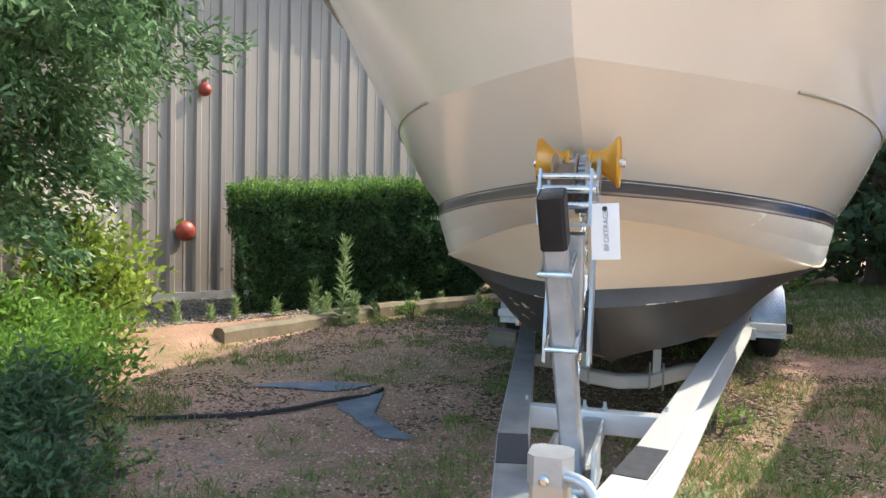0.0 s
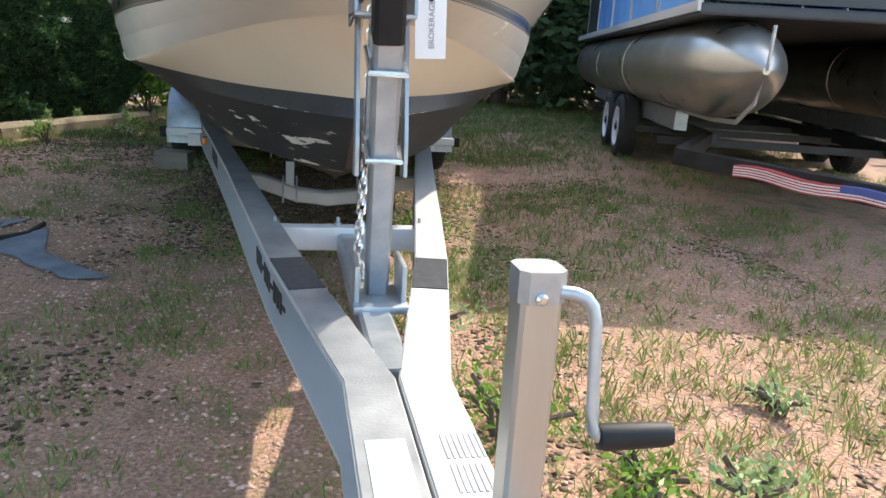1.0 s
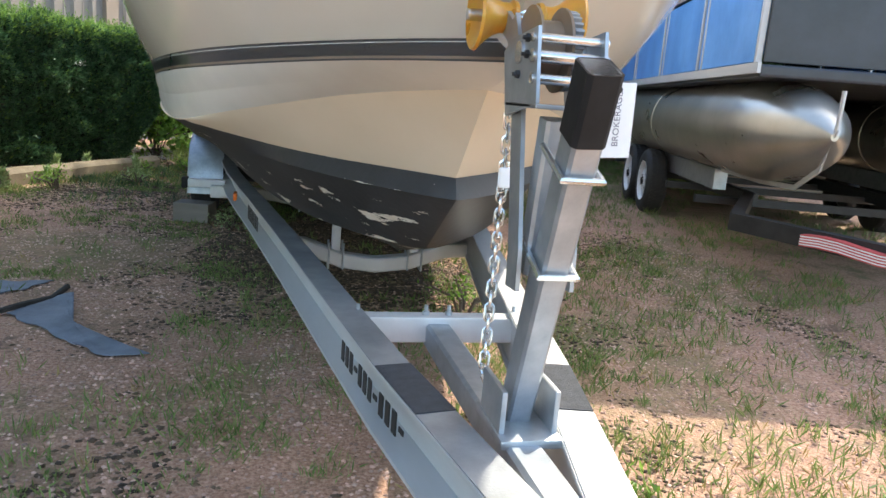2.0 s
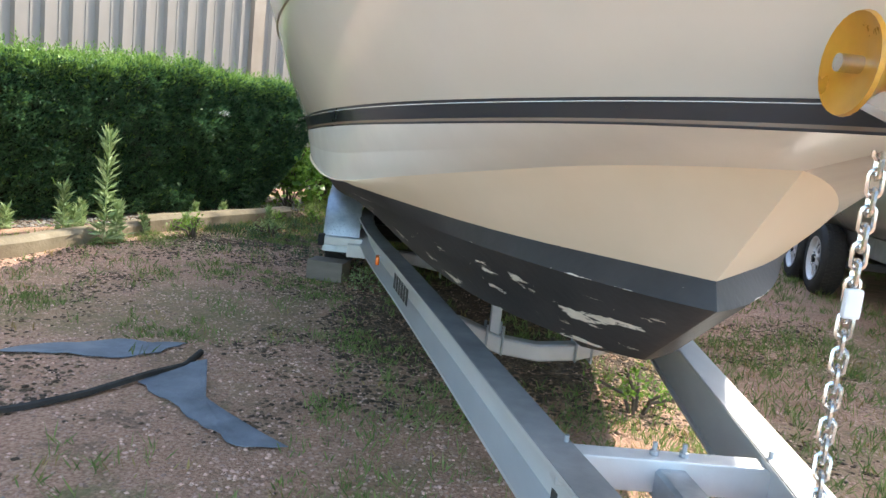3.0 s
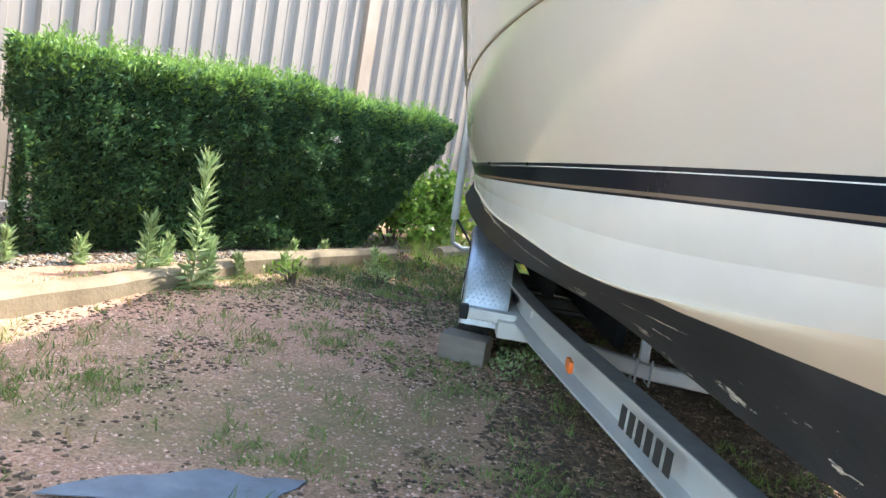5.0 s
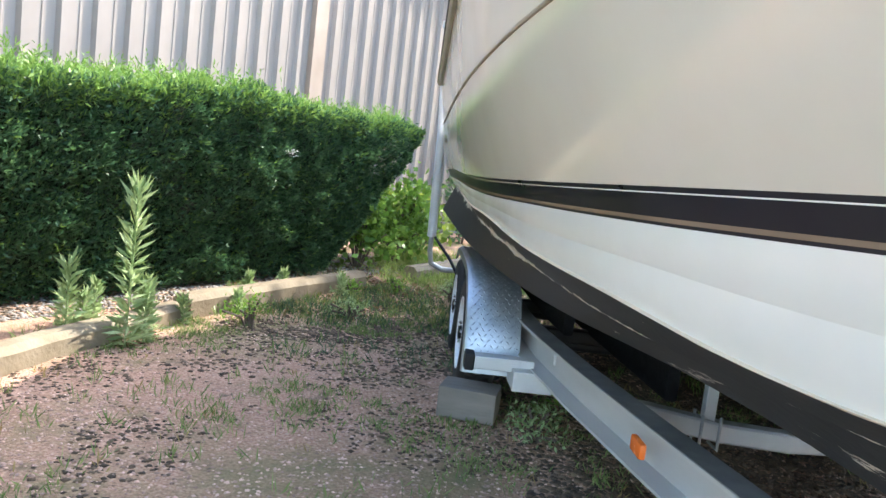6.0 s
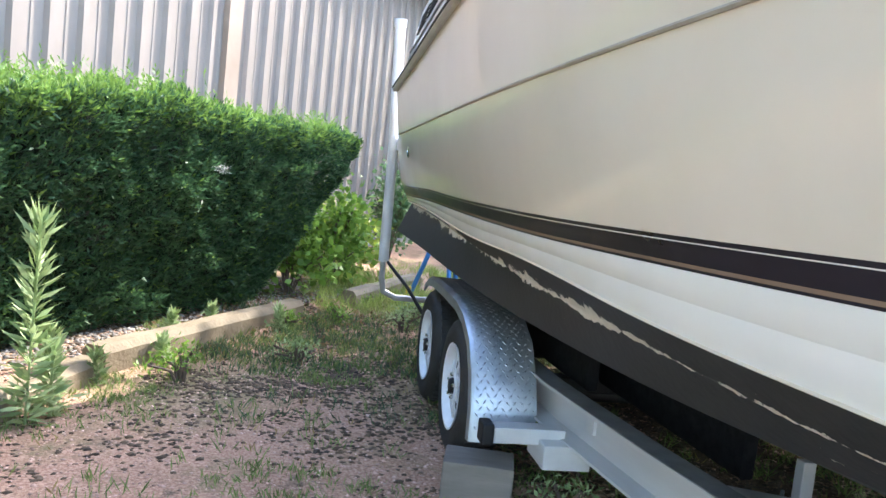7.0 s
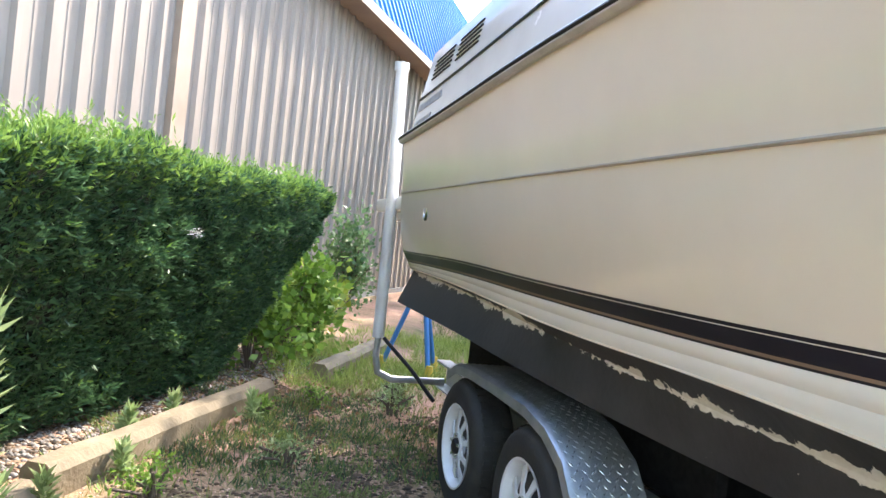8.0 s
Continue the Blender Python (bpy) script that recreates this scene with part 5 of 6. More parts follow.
def shrub(name, at, size, count, leaf, mat, seed, label, cat, stems=9, wide=0.75):
    """A leafy shrub: stems and many broad leaves in uneven clumps."""
    rng = np.random.default_rng(seed)
    thing = empty(name, label, cat, at)
    bm = bmesh.new()
    Q, E = [], []
    for i in range(stems):
        a, r = rng.uniform(0, 6.28), rng.uniform(0.15, 1.0)
        tipp = Vector((math.cos(a) * r * size[0], math.sin(a) * r * size[1], size[2] * rng.uniform(0.55, 1.0) * (1.1 - 0.5 * r)))
        mid = Vector((tipp.x * 0.35, tipp.y * 0.35, tipp.z * 0.6))
        sweep(bm, [(0.02 * math.cos(a), 0.02 * math.sin(a), -0.03), mid, tipp], circle(0.008, 5), up=(0.3, 0.9, 0.1))
        for j in range(count // stems):
            k = rng.uniform(0.3, 1.05)
            base = np.array(mid.lerp(tipp, k) if k > 0.3 else mid)
            off = rng.normal(size=3) * np.array([size[0], size[1], size[2]]) * 0.16
            Q.append(base + off)
            E.append(off * np.array([1, 1, 0.3]) * 4 + np.array([0, 0, 0.15]) + rng.normal(size=3) * 0.4)
    Q = np.array(Q)
    Q[:, 2] = np.maximum(Q[:, 2], 0.02)
    part("stem", bm, BARK, thing)["kind"] = "stuff"
    diamonds("leaves", Q, np.array(E), leaf, leaf * wide, mat, thing, seed=seed)
    return thing


shrub("leafy_shrub", g(on_edge(2.75, 0.50)), (0.46, 0.46, 0.85), 1150, 0.085, BROADLEAF, 41, "bright green broad-leaved shrub beside the hedge", "shrub", 14)
shrub("leafy_shrub", g(on_edge(3.6, 0.55)), (0.55, 0.5, 0.95), 1300, 0.085, BROADLEAF, 42, "bright green broad-leaved shrub beside the hedge", "shrub", 14)
shrub("leafy_shrub", g(on_edge(4.7, 0.9)), (0.55, 0.5, 0.8), 600, 0.11, YELLOW_LEAF, 50, "sunlit yellow-green shrub at the end of the bed", "shrub", 14)
shrub("climbing_shrub", g(on_edge(6.6, 1.25)), (0.36, 0.34, 1.5), 1500, 0.075, TREE_LEAF, 43, "tall dark leafy shrub against the ribbed wall", "shrub", 16)
shrub("sunny_bush", g((-4.25, 4.25)), (0.65, 0.65, 1.0), 3600, 0.08, YELLOW_LEAF, 44, "sunlit yellow-green bush beside the gravel bed", "bush", 22, 0.5)
shrub("low_bush", g((-3.75, 3.25)), (0.62, 0.6, 0.62), 6500, 0.065, BROADLEAF, 45, "low green bushy weeds at the yard's edge", "bush", 26, 0.35)
shrub("low_bush", g((-4.3, 2.8)), (0.7, 0.7, 0.8), 5200, 0.075, WEED, 46, "low green bushy weeds at the yard's edge", "bush", 26, 0.35)
shrub("low_bush", g((-3.05, 2.6)), (0.55, 0.5, 0.46), 5200, 0.06, BROADLEAF, 47, "low green bushy weeds at the yard's edge", "bush", 24, 0.3)
shrub("low_bush", g((-2.5, 1.95)), (0.5, 0.42, 0.40), 4600, 0.055, SHADE_LEAF, 48, "low bushy weeds at the yard's edge, coloured as if shaded", "bush", 24, 0.3)
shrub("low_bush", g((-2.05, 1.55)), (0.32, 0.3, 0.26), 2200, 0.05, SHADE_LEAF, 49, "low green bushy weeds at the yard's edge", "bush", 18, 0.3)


def tree(at, height, crown, seed, leaves, leaf, mat, label, low=0.2, droop=0.0, wide=0.35, trunk=0.09, flare=False):
    """A tapered trunk with limbs and clumps of leaves along them."""
    rng = np.random.default_rng(seed)
    thing = empty("tree", label, "tree", at, "trees")
    bm = bmesh.new()
    pts = [Vector((0.06 * math.sin(k * 5 + seed) * k, 0.05 * math.cos(k * 4) * k, height * k - 0.05)) for k in np.linspace(0, 1, 8)]
    ringn = 8
    rings = []
    for i, p in enumerate(pts):
        r = trunk * (1 - 0.85 * i / 7) * (1.25 if i == 0 else 1)
        rings.append([bm.verts.new(p + Vector((r * math.cos(2 * math.pi * j / ringn), r * math.sin(2 * math.pi * j / ringn), 0))) for j in range(ringn)])
    for a, b in zip(rings, rings[1:]):
        for j in range(ringn):
            bm.faces.new((a[j], a[(j + 1) % ringn], b[(j + 1) % ringn], b[j]))
    Q, E = [], []
    limbs = 46
    for i in range(limbs):
        k = low + (1 - low) * (i + rng.uniform(0, 1)) / limbs
        base = Vector((0, 0, height * k))
        a = i * 2.4 + rng.uniform(-0.4, 0.4)
        reach = crown * (0.55 + 0.45 * math.sin(math.pi * min(1, (k - low) / (1 - low) * 0.85 + 0.15))) * rng.uniform(0.65, 1.15)
        if flare:
            reach *= min(1.0, 0.42 + 1.25 * (k - low))
        end = base + Vector((math.cos(a) * reach, math.sin(a) * reach, reach * (0.25 - droop)))
        mid = base.lerp(end, 0.5) + Vector((0, 0, 0.12 * reach))
        sweep(bm, [base, mid, end], circle(0.012 + 0.012 * (1 - k), 5), up=(0.1, 0.2, 0.97))
        per = leaves // limbs
        clumps = 9
        for c in range(clumps):
            f = rng.uniform(0.25, 1.08)
            ctr = np.array(mid.lerp(end, (f - 0.5) * 2) if f > 0.5 else base.lerp(mid, f * 2)) + rng.normal(size=3) * 0.13 * crown
            twig = rng.normal(size=3) * 0.5 + np.array([math.cos(a), math.sin(a), -droop * 2])
            twig /= np.linalg.norm(twig)
            m = per // clumps
            t = rng.uniform(0, 1, m)[:, None]
            Q.append(ctr + twig * t * 0.28 * max(crown, 0.8) + rng.normal(size=(m, 3)) * 0.045 * max(crown, 0.8))
            E.append(np.repeat(twig[None], m, 0) + rng.normal(size=(m, 3)) * 0.6)
    part("trunk", bm, BARK, thing, "", True)
    diamonds("crown", np.concatenate(Q), np.concatenate(E), leaf, leaf * wide, mat, thing, seed=seed)
    return thing


tree(g((-4.75, 3.55)), 5.4, 1.85, 61, 105000, 0.09, TREE_LEAF, "feathery blue-green tree beside the storage building", 0.26, 0.30, 0.30, flare=True)
# (3.7, 13.6) is placed for its shadow; (6.4, 11.7) is added, unseen, for shade
for i, (x, y, h, c) in enumerate(((3.7, 13.6, 6.6, 2.0), (5.6, 15.5, 6.5, 2.6), (7.2, 16.0, 6.0, 2.6), (9.8, 14.0, 6.5, 2.8), (12.5, 11.5, 6.5, 2.9), (14.5, 8.0, 6.0, 2.9), (15.5, 4.5, 6.0, 2.8), (6.4, 11.7, 7.4, 2.2), (6.0, 19.5, 8.0, 3.2), (11.5, 17.5, 8.0, 3.2))):
    tree((x, y, 0), h, c, 70 + i, 9000, 0.26, FAR_LEAF, "dark leafy tree at the edge of the yard", 0.05, 0.1, 0.55, 0.16)
shrub("leafy_shrub", (1.75, 11.6, 0), (0.7, 0.6, 0.95), 420, 0.12, BROADLEAF, 91, "bright green shrub at the far end of the yard", "shrub", 14)

# ---- pontoon boat on its trailer ----
def build_pontoon():
    base = pose(4.45, 7.2, 0.15, 0, 0, -16)
    lift = 0.12
    boat = empty("pontoon_boat", "pontoon boat with dark fence panels and a blue cover", "boat")
    boat.matrix_world = Matrix.Translation((0, 0, lift)) @ base
    front, back = -3.95, 3.6
    for x in (-0.95, 0.95):
        bm = bmesh.new()
        prof = [(0.02, front - 0.35), (0.10, front - 0.28), (0.20, front - 0.1), (0.28, front + 0.15), (0.32, front + 0.5), (0.325, 0), (0.325, back - 0.1), (0.28, back), (0.05, back + 0.02)]
        lathe(bm, prof, 28, Matrix.Translation((x, 0, 0.80)) @ pose(0, 0, 0, 0, 0, 90))
        tubeob = part("pontoon_tube", bm, TUBE_ALU, boat, "dull aluminium pontoon tube", True)
        bm = bmesh.new()
        sweep(bm, [(x, front - 0.37, 1.04), (x, front - 0.36, 0.84), (x, front - 0.24, 0.62), (x, front + 0.05, 0.49), (x, front + 0.6, 0.467), (x, back, 0.467)], rect(0.012, 0.03), up=(0, -0.3, 1))
        part("nose_keel", bm, ALU, tubeob, "bright welded nose keel")
        for y in (-1.2, 0.9):
            bm = bmesh.new()
            lathe(bm, [(0.327, -0.012), (0.331, 0), (0.327, 0.012)], 28, Matrix.Translation((x, y, 0.80)) @ pose(0, 0, 0, 0, 0, 90))
            part("weld_band", bm, TUBE_ALU, tubeob, "", True)
    bm = bmesh.new()
    box(bm, (-1.27, front, 1.10), (1.27, back, 1.17), 0.015)
    part("deck", bm, NAVY_PANEL, boat)
    bm = bmesh.new()
    for x in (-1.275, 1.275):
        sweep(bm, [(x, front, 1.15), (x, back, 1.15)], rect(0.02, 0.06))
    part("deck_trim", bm, ALU, boat, "bright aluminium deck trim")
    # fence panels and posts
    for x in (-1.24, 1.24):
        for i in range(5):
            y0 = front + 0.15 + i * 1.3
            bm = bmesh.new()
            box(bm, (x - 0.015, y0 + 0.04, 1.19), (x + 0.015, y0 + 1.24, 1.75), 0.004)
            part("fence_panel", bm, BLUE_CANVAS if i < 4 else NAVY_PANEL, boat, "blue pontoon fence panel")
            for y in (y0, y0 + 1.17):
                bm = bmesh.new()
                box(bm, (x - 0.018, y - 0.018, 1.17), (x + 0.018, y + 0.018, 1.82), 0.004)
                part("fence_post", bm, ALU, boat)
        bm = bmesh.new()
        tube(bm, [(x, front + 0.1, 1.80), (x, back - 0.2, 1.80)], 0.02, 10)
        part("fence_rail", bm, ALU, boat, "aluminium top rail", True)
    bm = bmesh.new()
    box(bm, (-1.22, front + 0.10, 1.19), (1.22, front + 0.13, 1.75), 0.004)
    part("front_panel", bm, NAVY_PANEL, boat)
    # cover over seats
    verts = []
    ny, nx = 26, 14
    for j in range(ny):
        for i in range(nx):
            x, y = -1.24 + 2.48 * i / (nx - 1), front + 0.15 + (back - front - 0.5) * j / (ny - 1)
            k = max(0.0, math.sin(math.pi * i / (nx - 1))) ** 0.6 * math.sin(math.pi * min(1, (j + 0.6) / 5) / 2)
            verts.append((x, y, 1.80 + 0.16 * k + 0.05 * noise.noise(Vector((x * 2, y * 2, 3)))))
    mesh_ob("mooring_cover", verts, [(j * nx + i, j * nx + i + 1, (j + 1) * nx + i + 1, (j + 1) * nx + i) for j in range(ny - 1) for i in range(nx - 1)], BLUE_CANVAS, boat, True)
    tr = empty("pontoon_trailer", "black steel pontoon trailer with tandem wheels", "trailer")
    tr.matrix_world = base
    for x in (-0.72, 0.72):
        bm = bmesh.new()
        sweep(bm, [(x, -2.6, 0.38), (x, 3.0, 0.38)], rect(0.08, 0.10))
        part("frame_rail", bm, DARK_STEEL, tr)
    for s in (-1, 1):
        bm = bmesh.new()
        sweep(bm, [(s * 0.72, -2.5, 0.38), (s * 1.25, -3.9, 0.38), (s * 0.06, -5.75, 0.38)], rect(0.08, 0.10))
        part("tongue_beam", bm, DARK_STEEL, tr)
    bm = bmesh.new()
    sweep(bm, [(0, -5.6, 0.38), (0, -6.3, 0.38)], rect(0.08, 0.1))
    part("coupler", bm, DARK_STEEL, tr)
    a, b = Vector((-1.04, -4.36, 0.37)), Vector((-0.50, -5.14, 0.36))
    d = (b - a).normalized()
    flag = new("flag_strip")
    flag.parent = tr
    tagged(flag, "striped red, white and blue flag strip on the tongue")
    up = Vector((0, 0, 1))
    for k in range(9):
        bm = bmesh.new()
        pts = [a + d * (1.05 * i / 10) + up * (0.034 - 0.007 * k + 0.010 * math.sin(i * 1.1)) for i in range(11)]
        sweep(bm, pts[:7] if k < 5 else pts, rect(0.07, 0.007))
        part("stripe", bm, FLAG_RED if k % 2 == 0 else FLAG_WHITE, flag)
    bm = bmesh.new()
    sweep(bm, [a + d * (1.05 * i / 10) + up * (0.021 + 0.010 * math.sin(i * 1.1)) for i in range(6, 11)], rect(0.074, 0.034))
    part("blue_field", bm, FLAG_BLUE, flag)
    for i in range(6):
        bm = bmesh.new()
        sweep(bm, [(-1.1, -2.4 + i, 0.34), (1.1, -2.4 + i, 0.34)], rect(0.06, 0.06))
        part("cross_member", bm, DARK_STEEL, tr)
    for x in (-0.95, 0.95):
        bm = bmesh.new()
        sweep(bm, [(x, -2.5, 0.51), (x, 3.0, 0.51)], rect(0.1, 0.16))
        part("bunk", bm, GALV, tr)
    for s in (-1, 1):
        for y in (-0.55, 0.25):
            build_wheel(tr, "wheel", (s * 1.12, y - 0.3, 0.305), s)
    bm = bmesh.new()
    sweep(bm, [(0, -5.55, 0.4), (0, -5.35, 1.0)], rect(0.08, 0.08), up=(0, -1, 0))
    part("winch_post", bm, DARK_STEEL, tr)


build_pontoon()


# ---- small things on the ground ----
def spread(n, rng, weight, xr=(-3.6, 3.2), yr=(0.2, 10.5)):
    """Random places on the ground, kept by a weight of x and y."""
    out = []
    while len(out) < n:
        x, y = rng.uniform(*xr), rng.uniform(*yr)
        if rng.uniform() < weight(x, y):
            out.append((x, y, ground_z(x, y)))
    return np.array(out)


def patch(x, y, k, seed):
    return noise.noise(Vector((x * k, y * k, seed * 7.3)))


def grass_weight(x, y):
    off = (x - EDGE0.x) * BEHIND.x + (y - EDGE0.y) * BEHIND.y
    if on_fabric(x, y):
        return 0.004
    w = 0.05 + 0.25 * max(0, patch(x, y, 1.1, 1) + 0.05)
    if x > 0.4:
        w = 0.40 + 1.1 * patch(x, y, 0.9, 2)
    if -0.7 < x < 0.6 and y > 2.2:
        w = (0.30 if y < 3.8 else 0.02) + 0.7 * patch(x, y, 1.3, 3)
    if x < -1.4 and y < 3.2:
        w = 0.35 + 0.9 * patch(x, y, 1.2, 4)
    if y > 7.6:
        w = 0.5 + 0.8 * patch(x, y, 1.2, 5)
    if -0.35 < off < -0.1:
        w += 0.35
    if off > 0.2:
        w *= 0.1
    return w


def on_fabric(x, y):
    return -2.4 < x < -0.95 and 2.85 < y < 4.1


def moss_weight(x, y):
    if on_fabric(x, y):
        return 0.0
    if x > -0.5 and y < 2.6:
        return 0.15
    edge = min(max((x + 1.25 + 0.25 * patch(x, y, 2.1, 23)) / 0.5, 0), 1) * min(max((y - 2.6) / 0.8, 0), 1)
    under = min(max((x + 0.55) / 0.3, 0), 1) * min(max((y - 3.6) / 0.8, 0), 1)
    return (0.30 * edge + 0.9 * edge * patch(x, y, 1.6, 15)) * (1 - under) + (1 - edge) * moss_patch(x, y)


def moss_patch(x, y):
    return 1.7 * (patch(x, y, 1.3, 16) + 0.35 * patch(x, y, 4, 17)) + (0.25 if y < 3 else -0.12)


def lawn_weight(x, y):
    return 0.25 + 0.12 * (y - 5) + 0.8 * patch(x, y, 0.8, 18)


def build_grass(name, n, blades, length, mat, seed, label, weight=grass_weight, xr=(-3.6, 3.2), yr=(0.2, 10.5)):
    rng = np.random.default_rng(seed)
    P = spread(n, rng, weight, xr, yr)
    Q, E = [], []
    for p in P:
        size = rng.uniform(0.4, 1.2)
        for _ in range(blades):
            Q.append(p + np.array([*(rng.normal(size=2) * 0.025), -0.004]))
            E.append(np.array([*(rng.normal(size=2) * 0.55), 1.0]) * size)
    ob = diamonds(name, np.array(Q), np.array(E), length, 0.006, mat, seed=seed, fold=0.1)
    tagged(ob, label, "grass", kind="stuff")


build_grass("grass", 3600, 9, 0.075, GRASS, 101, "thin green grass tufts in the gravel")
build_grass("grass", 2600, 9, 0.045, GRASS, 103, "green grass and moss in the shade of the yard", moss_weight, (-3.4, 1.0), (0.3, 8.5))
build_grass("grass", 5200, 7, 0.085, GRASS, 104, "thin green lawn at the far side of the yard", lawn_weight, (0.3, 5.5), (4.5, 14))
# blades brighter than GRASS, with the sun behind the stern in their colour
build_grass("grass", 1500, 9, 0.16, leaf_material("sunlit_grass_blades", (0.20, 0.28, 0.05), (0.42, 0.50, 0.14), 0.55), 105, "tall sunlit yellow-green grass behind the boat", lambda x, y: 0.6 + patch(x, y, 1.5, 19), (-1.9, 1.5), (9.6, 12.5))
build_grass("dry_grass", 1200, 6, 0.05, leaf_material("dry_grass_blades", (0.22, 0.15, 0.05), (0.42, 0.32, 0.13), 0.7), 102, "dry straw-coloured grass in the gravel")

# green cover whose dark colour also stands for the boat's shade
build_grass("grass", 520, 8, 0.07, SHADE_LEAF, 106, "ground cover behind the trailer wheels, coloured dark for the boat's shade", lambda x, y: (0.4 + 1.3 * patch(x, y, 1.7, 27)) * min(1, (y - 6.6) / 1.4), (-2.5, -0.9), (6.6, 9.4))

rng = np.random.default_rng(111)
ob = stones("gravel", spread(46000, rng, lambda x, y: (1.0 if y < 6 else 0.6) * (0.8 + 0.6 * patch(x, y, 1.1, 25)), (-3.3, 2.6), (0.3, 8.5)), 0.0095, PEBBLE, 112)
tagged(ob, "loose pink and grey gravel chips", "gravel", kind="stuff")
ob = stones("dark_crumbs", spread(15000, rng, lambda x, y: max(0.0, 0.06 + 2.2 * patch(x, y, 1.5, 9) + 1.2 * patch(x, y, 5.5, 12)), (-3.4, 2.4), (0.3, 9.5)), 0.016, LITTER, 113, 0.35)
tagged(ob, "dark dead leaf litter and moss crumbs", "leaf litter", kind="stuff")


# dense dark crumbs put the deep shade under the hull into the ground
ob = stones("dark_crumbs", spread(30000, rng, lambda x, y: (0.85 + 0.8 * patch(x, y, 1.4, 21)) * min(1, max(0, (1.05 + 0.3 * patch(x, y, 2.3, 24) - abs(x)) / 0.55)) * min(1, max(0, (y - 3.3) / 1.1)), (-1.3, 1.3), (3.3, 9.0)), 0.021, LITTER, 116, 0.35)
tagged(ob, "dark crumbs standing in for the shade beneath the boat trailer", "leaf litter", kind="stuff")


# crumbs strewn so the ground by the wheels reads as shaded
ob = stones("dark_crumbs", spread(6500, rng, lambda x, y: (0.4 + 1.5 * patch(x, y, 1.9, 28)) * min(1, (y - 6.0) / 1.5), (-2.7, -0.9), (6.0, 9.6)), 0.02, LITTER, 118, 0.35)
tagged(ob, "litter and soil crumbs darkening the ground as the boat's shade", "leaf litter", kind="stuff")


def bed_weight(x, y):
    off = (x - EDGE0.x) * BEHIND.x + (y - EDGE0.y) * BEHIND.y
    return 1.0 if 0.12 < off < 2.1 and x < -3.0 - 0.0 * y + (0.5 if y > 7.4 else -0.23 * (7.4 - y) - 0.1) + 2.5 * (y > 7.4) else 0.0


# leaf litter laid thick, which also darkens the bed like hedge shade
ob = stones("dark_crumbs", spread(16000, rng, bed_weight, (-6.0, -0.6), (4.6, 11.0)), 0.024, LITTER, 117, 0.3)
tagged(ob, "leaf litter between the bed's stones, thickened to darken it like shade", "leaf litter", kind="stuff")
ob = stones("bed_gravel", spread(15000, rng, bed_weight, (-6.0, -0.6), (4.6, 11.0)), 0.02, STONE, 114)
tagged(ob, "grey stones of the planting bed", "gravel", kind="stuff")
ob = stones("bed_gravel", spread(1500, rng, lambda x, y: 0.6 + patch(x, y, 1.5, 3), (-3.4, -1.7), (0.8, 2.5)), 0.018, STONE, 115)
tagged(ob, "pale grey stones at the yard's edge", "gravel", kind="stuff")


def fabric(outline, seed, label):
    """A torn sheet of weed barrier lying on the gravel, slightly wrinkled."""
    pts = [Vector(p) for p in outline]
    ctr = sum(pts, Vector((0, 0))) / len(pts)
    ring = []
    for a, b in zip(pts, pts[1:] + pts[:1]):
        for k in range(6):
            q = a.lerp(b, k / 6)
            ring.append(q + Vector((noise.noise(Vector((q.x * 9, q.y * 9, seed))), noise.noise(Vector((q.x * 9, q.y * 9, seed + 5))))) * 0.03)
    bm = bmesh.new()
    rows = []
    for f in (1.0, 0.75, 0.5, 0.25):
        rows.append([bm.verts.new((*(ctr.lerp(q, f)), ground_z(*ctr.lerp(q, f)) + 0.010 + 0.012 * abs(noise.noise(Vector((q.x * 6 * f, q.y * 6 * f, seed)))))) for q in ring])
    mid = bm.verts.new((*ctr, ground_z(*ctr) + 0.012))
    n = len(ring)
    for r, q in zip(rows, rows[1:]):
        for i in range(n):
            bm.faces.new((r[i], r[(i + 1) % n], q[(i + 1) % n], q[i]))
    for i in range(n):
        bm.faces.new((rows[-1][i], rows[-1][(i + 1) % n], mid))
    ext = bmesh.ops.extrude_face_region(bm, geom=bm.faces[:])
    bmesh.ops.translate(bm, vec=(0, 0, -0.004), verts=[v for v in ext["geom"] if isinstance(v, bmesh.types.BMVert)])
    ob = part("weed_barrier", bm, FABRIC, None, "", True)
    tagged(ob, label, "weed barrier", "weed barrier sheets")


fabric([(-2.36, 3.68), (-2.22, 3.86), (-1.95, 4.05), (-1.64, 4.08), (-1.70, 3.88), (-1.88, 3.76), (-2.08, 3.74)], 1, "torn grey-blue weed barrier fabric lying on gravel")
fabric([(-1.66, 3.45), (-1.57, 3.72), (-1.49, 3.82), (-1.45, 3.62), (-1.36, 3.36), (-1.23, 3.15), (-0.96, 2.95), (-1.10, 2.92), (-1.28, 3.05), (-1.42, 3.22)], 4, "torn grey-blue weed barrier fabric lying on gravel")
bm = bmesh.new()
path = [(-2.5, 2.72), (-2.12, 2.93), (-1.95, 3.12), (-1.80, 3.27), (-1.64, 3.53), (-1.55, 3.72), (-1.53, 3.92)]
sweep(bm, [(x, y, ground_z(x, y) + 0.02 + 0.008 * math.sin(i * 2.1)) for i, (x, y) in enumerate(path)], [(-0.015, -0.010), (0.015, -0.010), (0.011, 0.008), (0.0, 0.013), (-0.010, 0.008)])
tagged(part("edging_strip", bm, DARK_MESH, None, "", True), "frayed black plastic edging strip on the gravel", "edging strip")


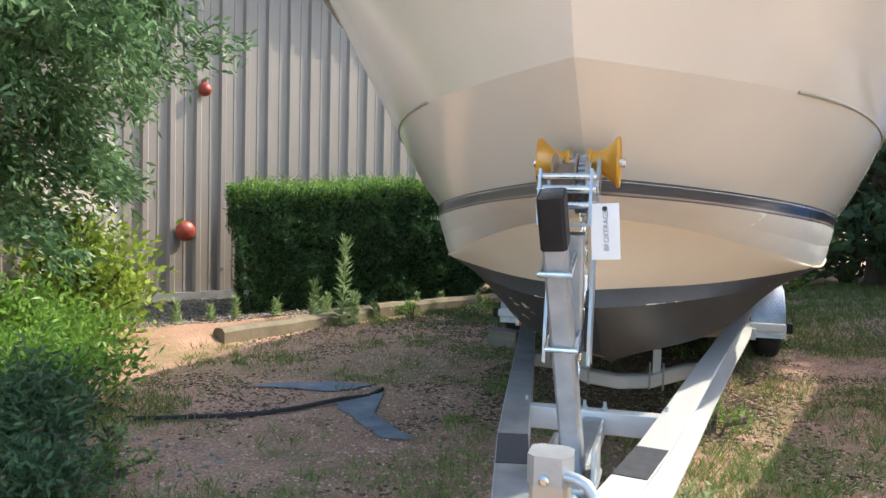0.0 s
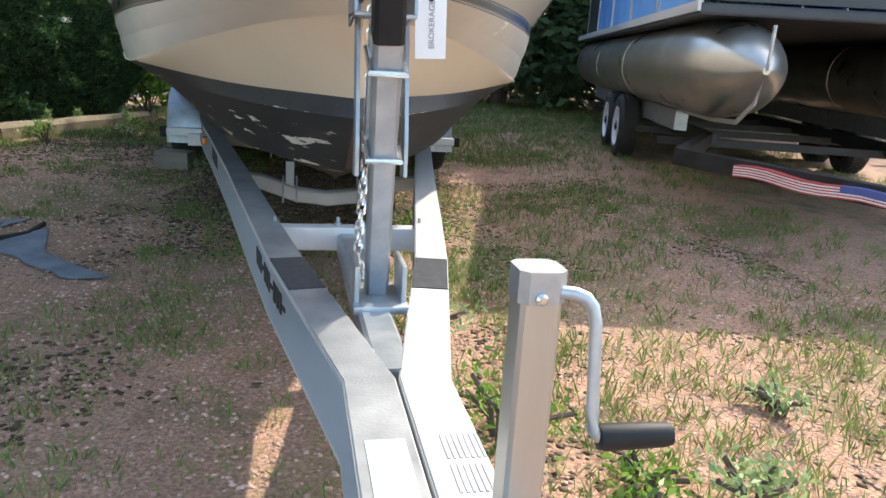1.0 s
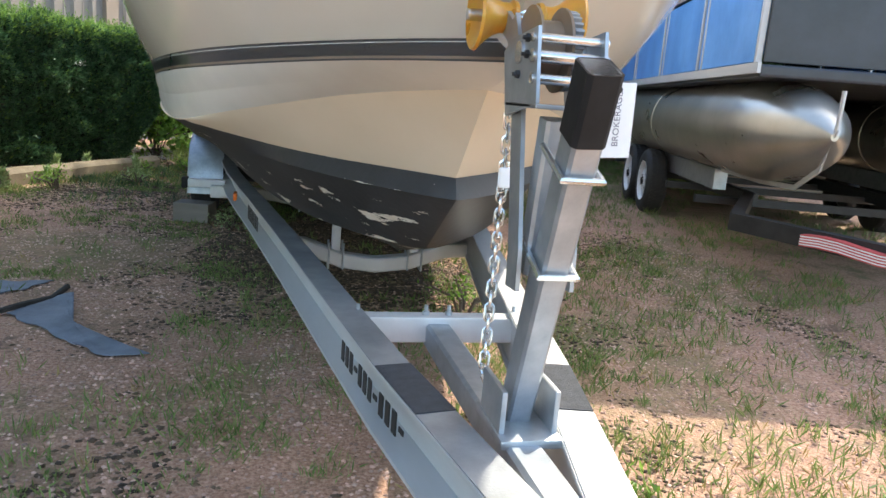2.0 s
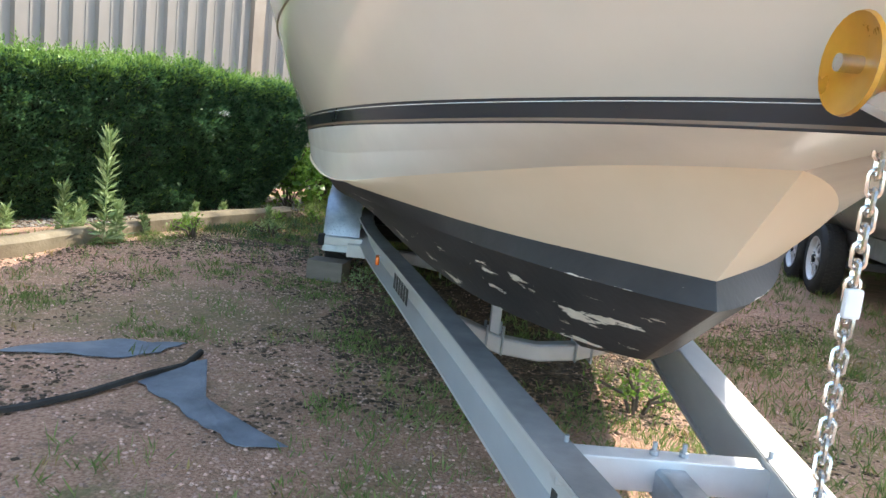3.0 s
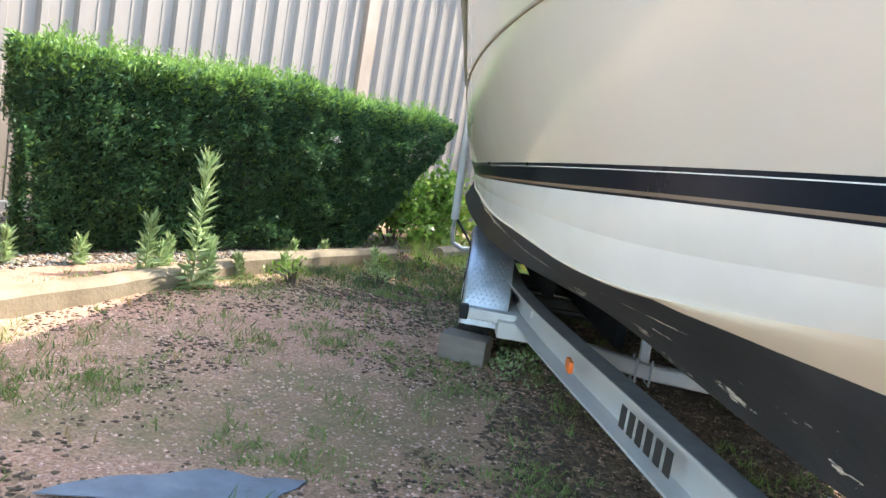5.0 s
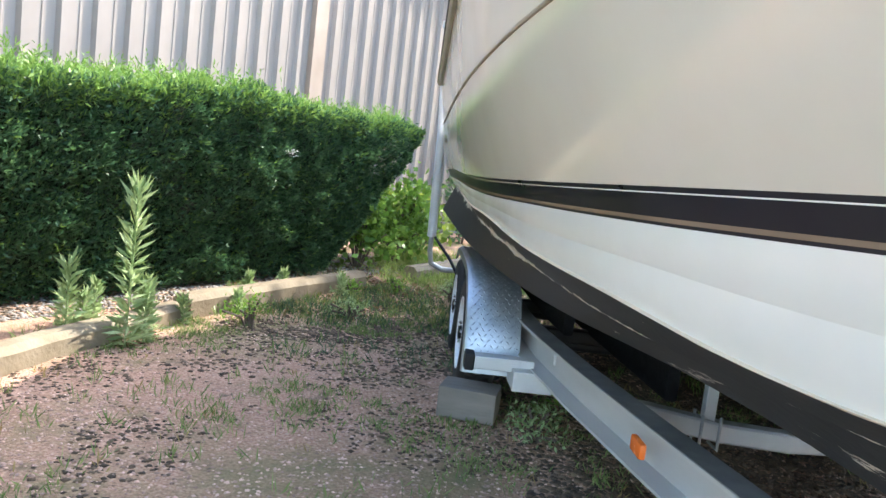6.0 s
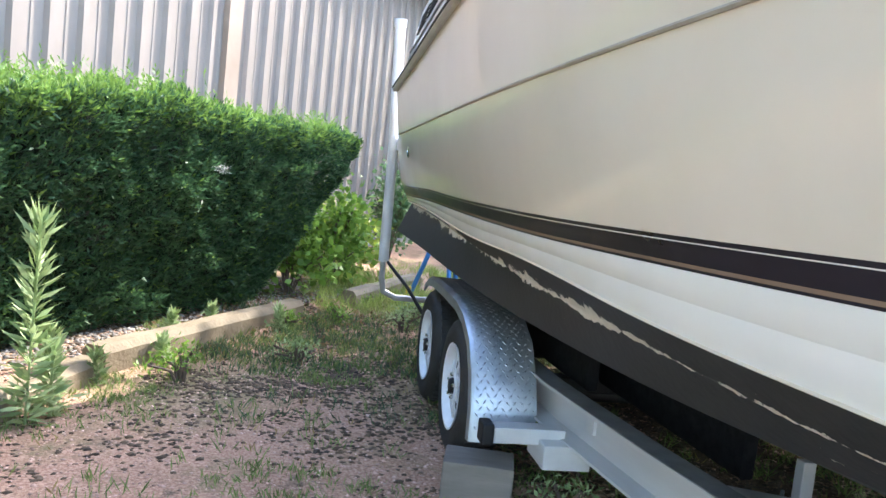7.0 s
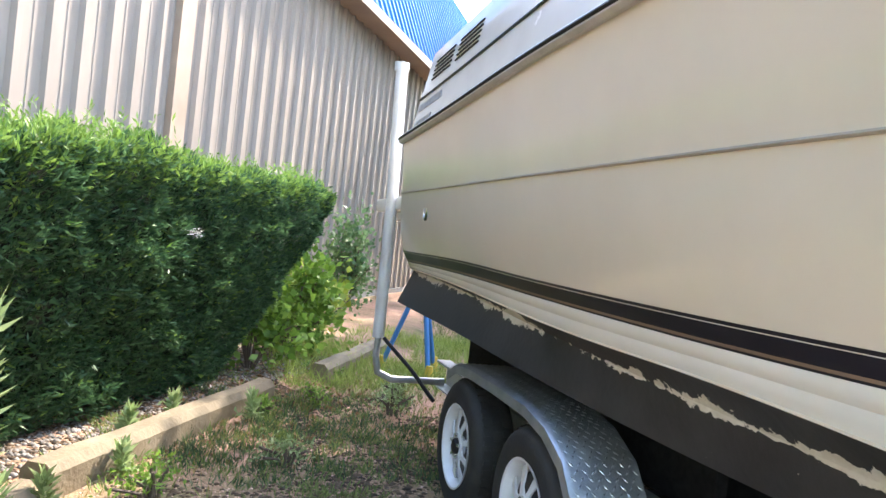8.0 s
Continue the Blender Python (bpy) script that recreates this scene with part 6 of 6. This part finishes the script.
def sprawl(at, seed, size=0.2, count=60):
    shrub("ground_weed", (at[0], at[1], ground_z(*at)), (size, size, size * 0.9), count * 3, 0.035, WEED if seed % 2 else BROADLEAF, seed, "low green leafy weed in the gravel", "weed", 7, 0.4)


for i, p in enumerate(((0.70, 1.15), (0.92, 1.0), (0.40, 1.42), (1.35, 1.5), (0.60, 0.86), (1.6, 1.2), (-0.62, 6.2), (-0.85, 5.75), (0.5, 3.6), (1.3, 6.9), (-1.6, 9.2), (-1.1, 9.0), (-2.0, 8.9), (-0.9, 9.6), (-2.6, 1.9), (-2.3, 2.3), (-2.0, 2.0), (0.3, 2.2), (-1.35, 10.2), (-1.9, 7.9), (-2.5, 7.3))):
    sprawl(p, 200 + i, 0.13 + 0.05 * (i % 3), 50 + 20 * (i % 3))


def boat_stand(at, turn):
    """A blue steel boat stand with yellow feet."""
    st = empty("boat_stand", "blue steel boat stand with yellow foot pads", "boat stand", at)
    st.rotation_euler.z = turn
    for k in range(3):
        a = 2 * math.pi * k / 3 + 0.4
        foot = Vector((0.32 * math.cos(a), 0.32 * math.sin(a), 0.02))
        bm = bmesh.new()
        tube(bm, [foot, (0.03 * math.cos(a), 0.03 * math.sin(a), 0.85)], 0.024, 8, up=(0.3, 0.8, 0.2))
        part("leg", bm, BLUE_PAINT, st)
        bm = bmesh.new()
        lathe(bm, [(0.05, 0), (0.05, 0.02), (0.03, 0.14)], 12, Matrix.Translation(foot - Vector((0, 0, 0.025))) @ pose(0, 0, 0, 0, -90, 0))
        part("foot_pad", bm, YELLOW_PAINT, st, "yellow foot", True)
    bm = bmesh.new()
    tube(bm, [(0, 0, 0.8), (0, 0, 1.05)], 0.02, 8, up=(0, 1, 0))
    part("screw_post", bm, BLUE_PAINT, st)


boat_stand((-0.55, 10.6, 0), 0.3)

# cobweb on the hedge face
bm = bmesh.new()
web = on_edge(0.88, -0.03, 1.16)
for k in range(9):
    a = k * 0.7
    tip = web + ALONG * ((0.05 + 0.08 * (k * 5 % 7) / 7) * math.cos(a)) + Vector((0, 0, 0.035 * math.sin(a))) - BEHIND * 0.05
    tube(bm, [web - BEHIND * 0.06, tip], 0.0004, 4)
for r in (0.3, 0.5, 0.7):
    tube(bm, [web + ALONG * (0.11 * r * math.cos(k * 0.7)) + Vector((0, 0, 0.035 * r * math.sin(k * 0.7))) - BEHIND * 0.055 for k in range(9)], 0.0004, 4)
tagged(part("cobweb", bm, FLAG_WHITE, None), "small white cobweb on the hedge", "cobweb")

# brown fallen leaves by the hedge end and timbers
rng = np.random.default_rng(131)
Q = np.array([np.array(on_edge(rng.uniform(0.8, 4.6), rng.uniform(-0.7, 0.45))) for _ in range(700)])
Q[:, 2] = [ground_z(x, y) + 0.008 for x, y, _ in Q]
ob = diamonds("fallen_leaves", Q, rng.normal(size=(700, 3)) * np.array([1, 1, 0.15]), 0.06, 0.035, leaf_material("dead_brown_leaves", (0.14, 0.07, 0.03), (0.36, 0.22, 0.12), 0.7, 0.15), seed=132)
tagged(ob, "brown fallen leaves on the ground", "fallen leaves", kind="stuff")
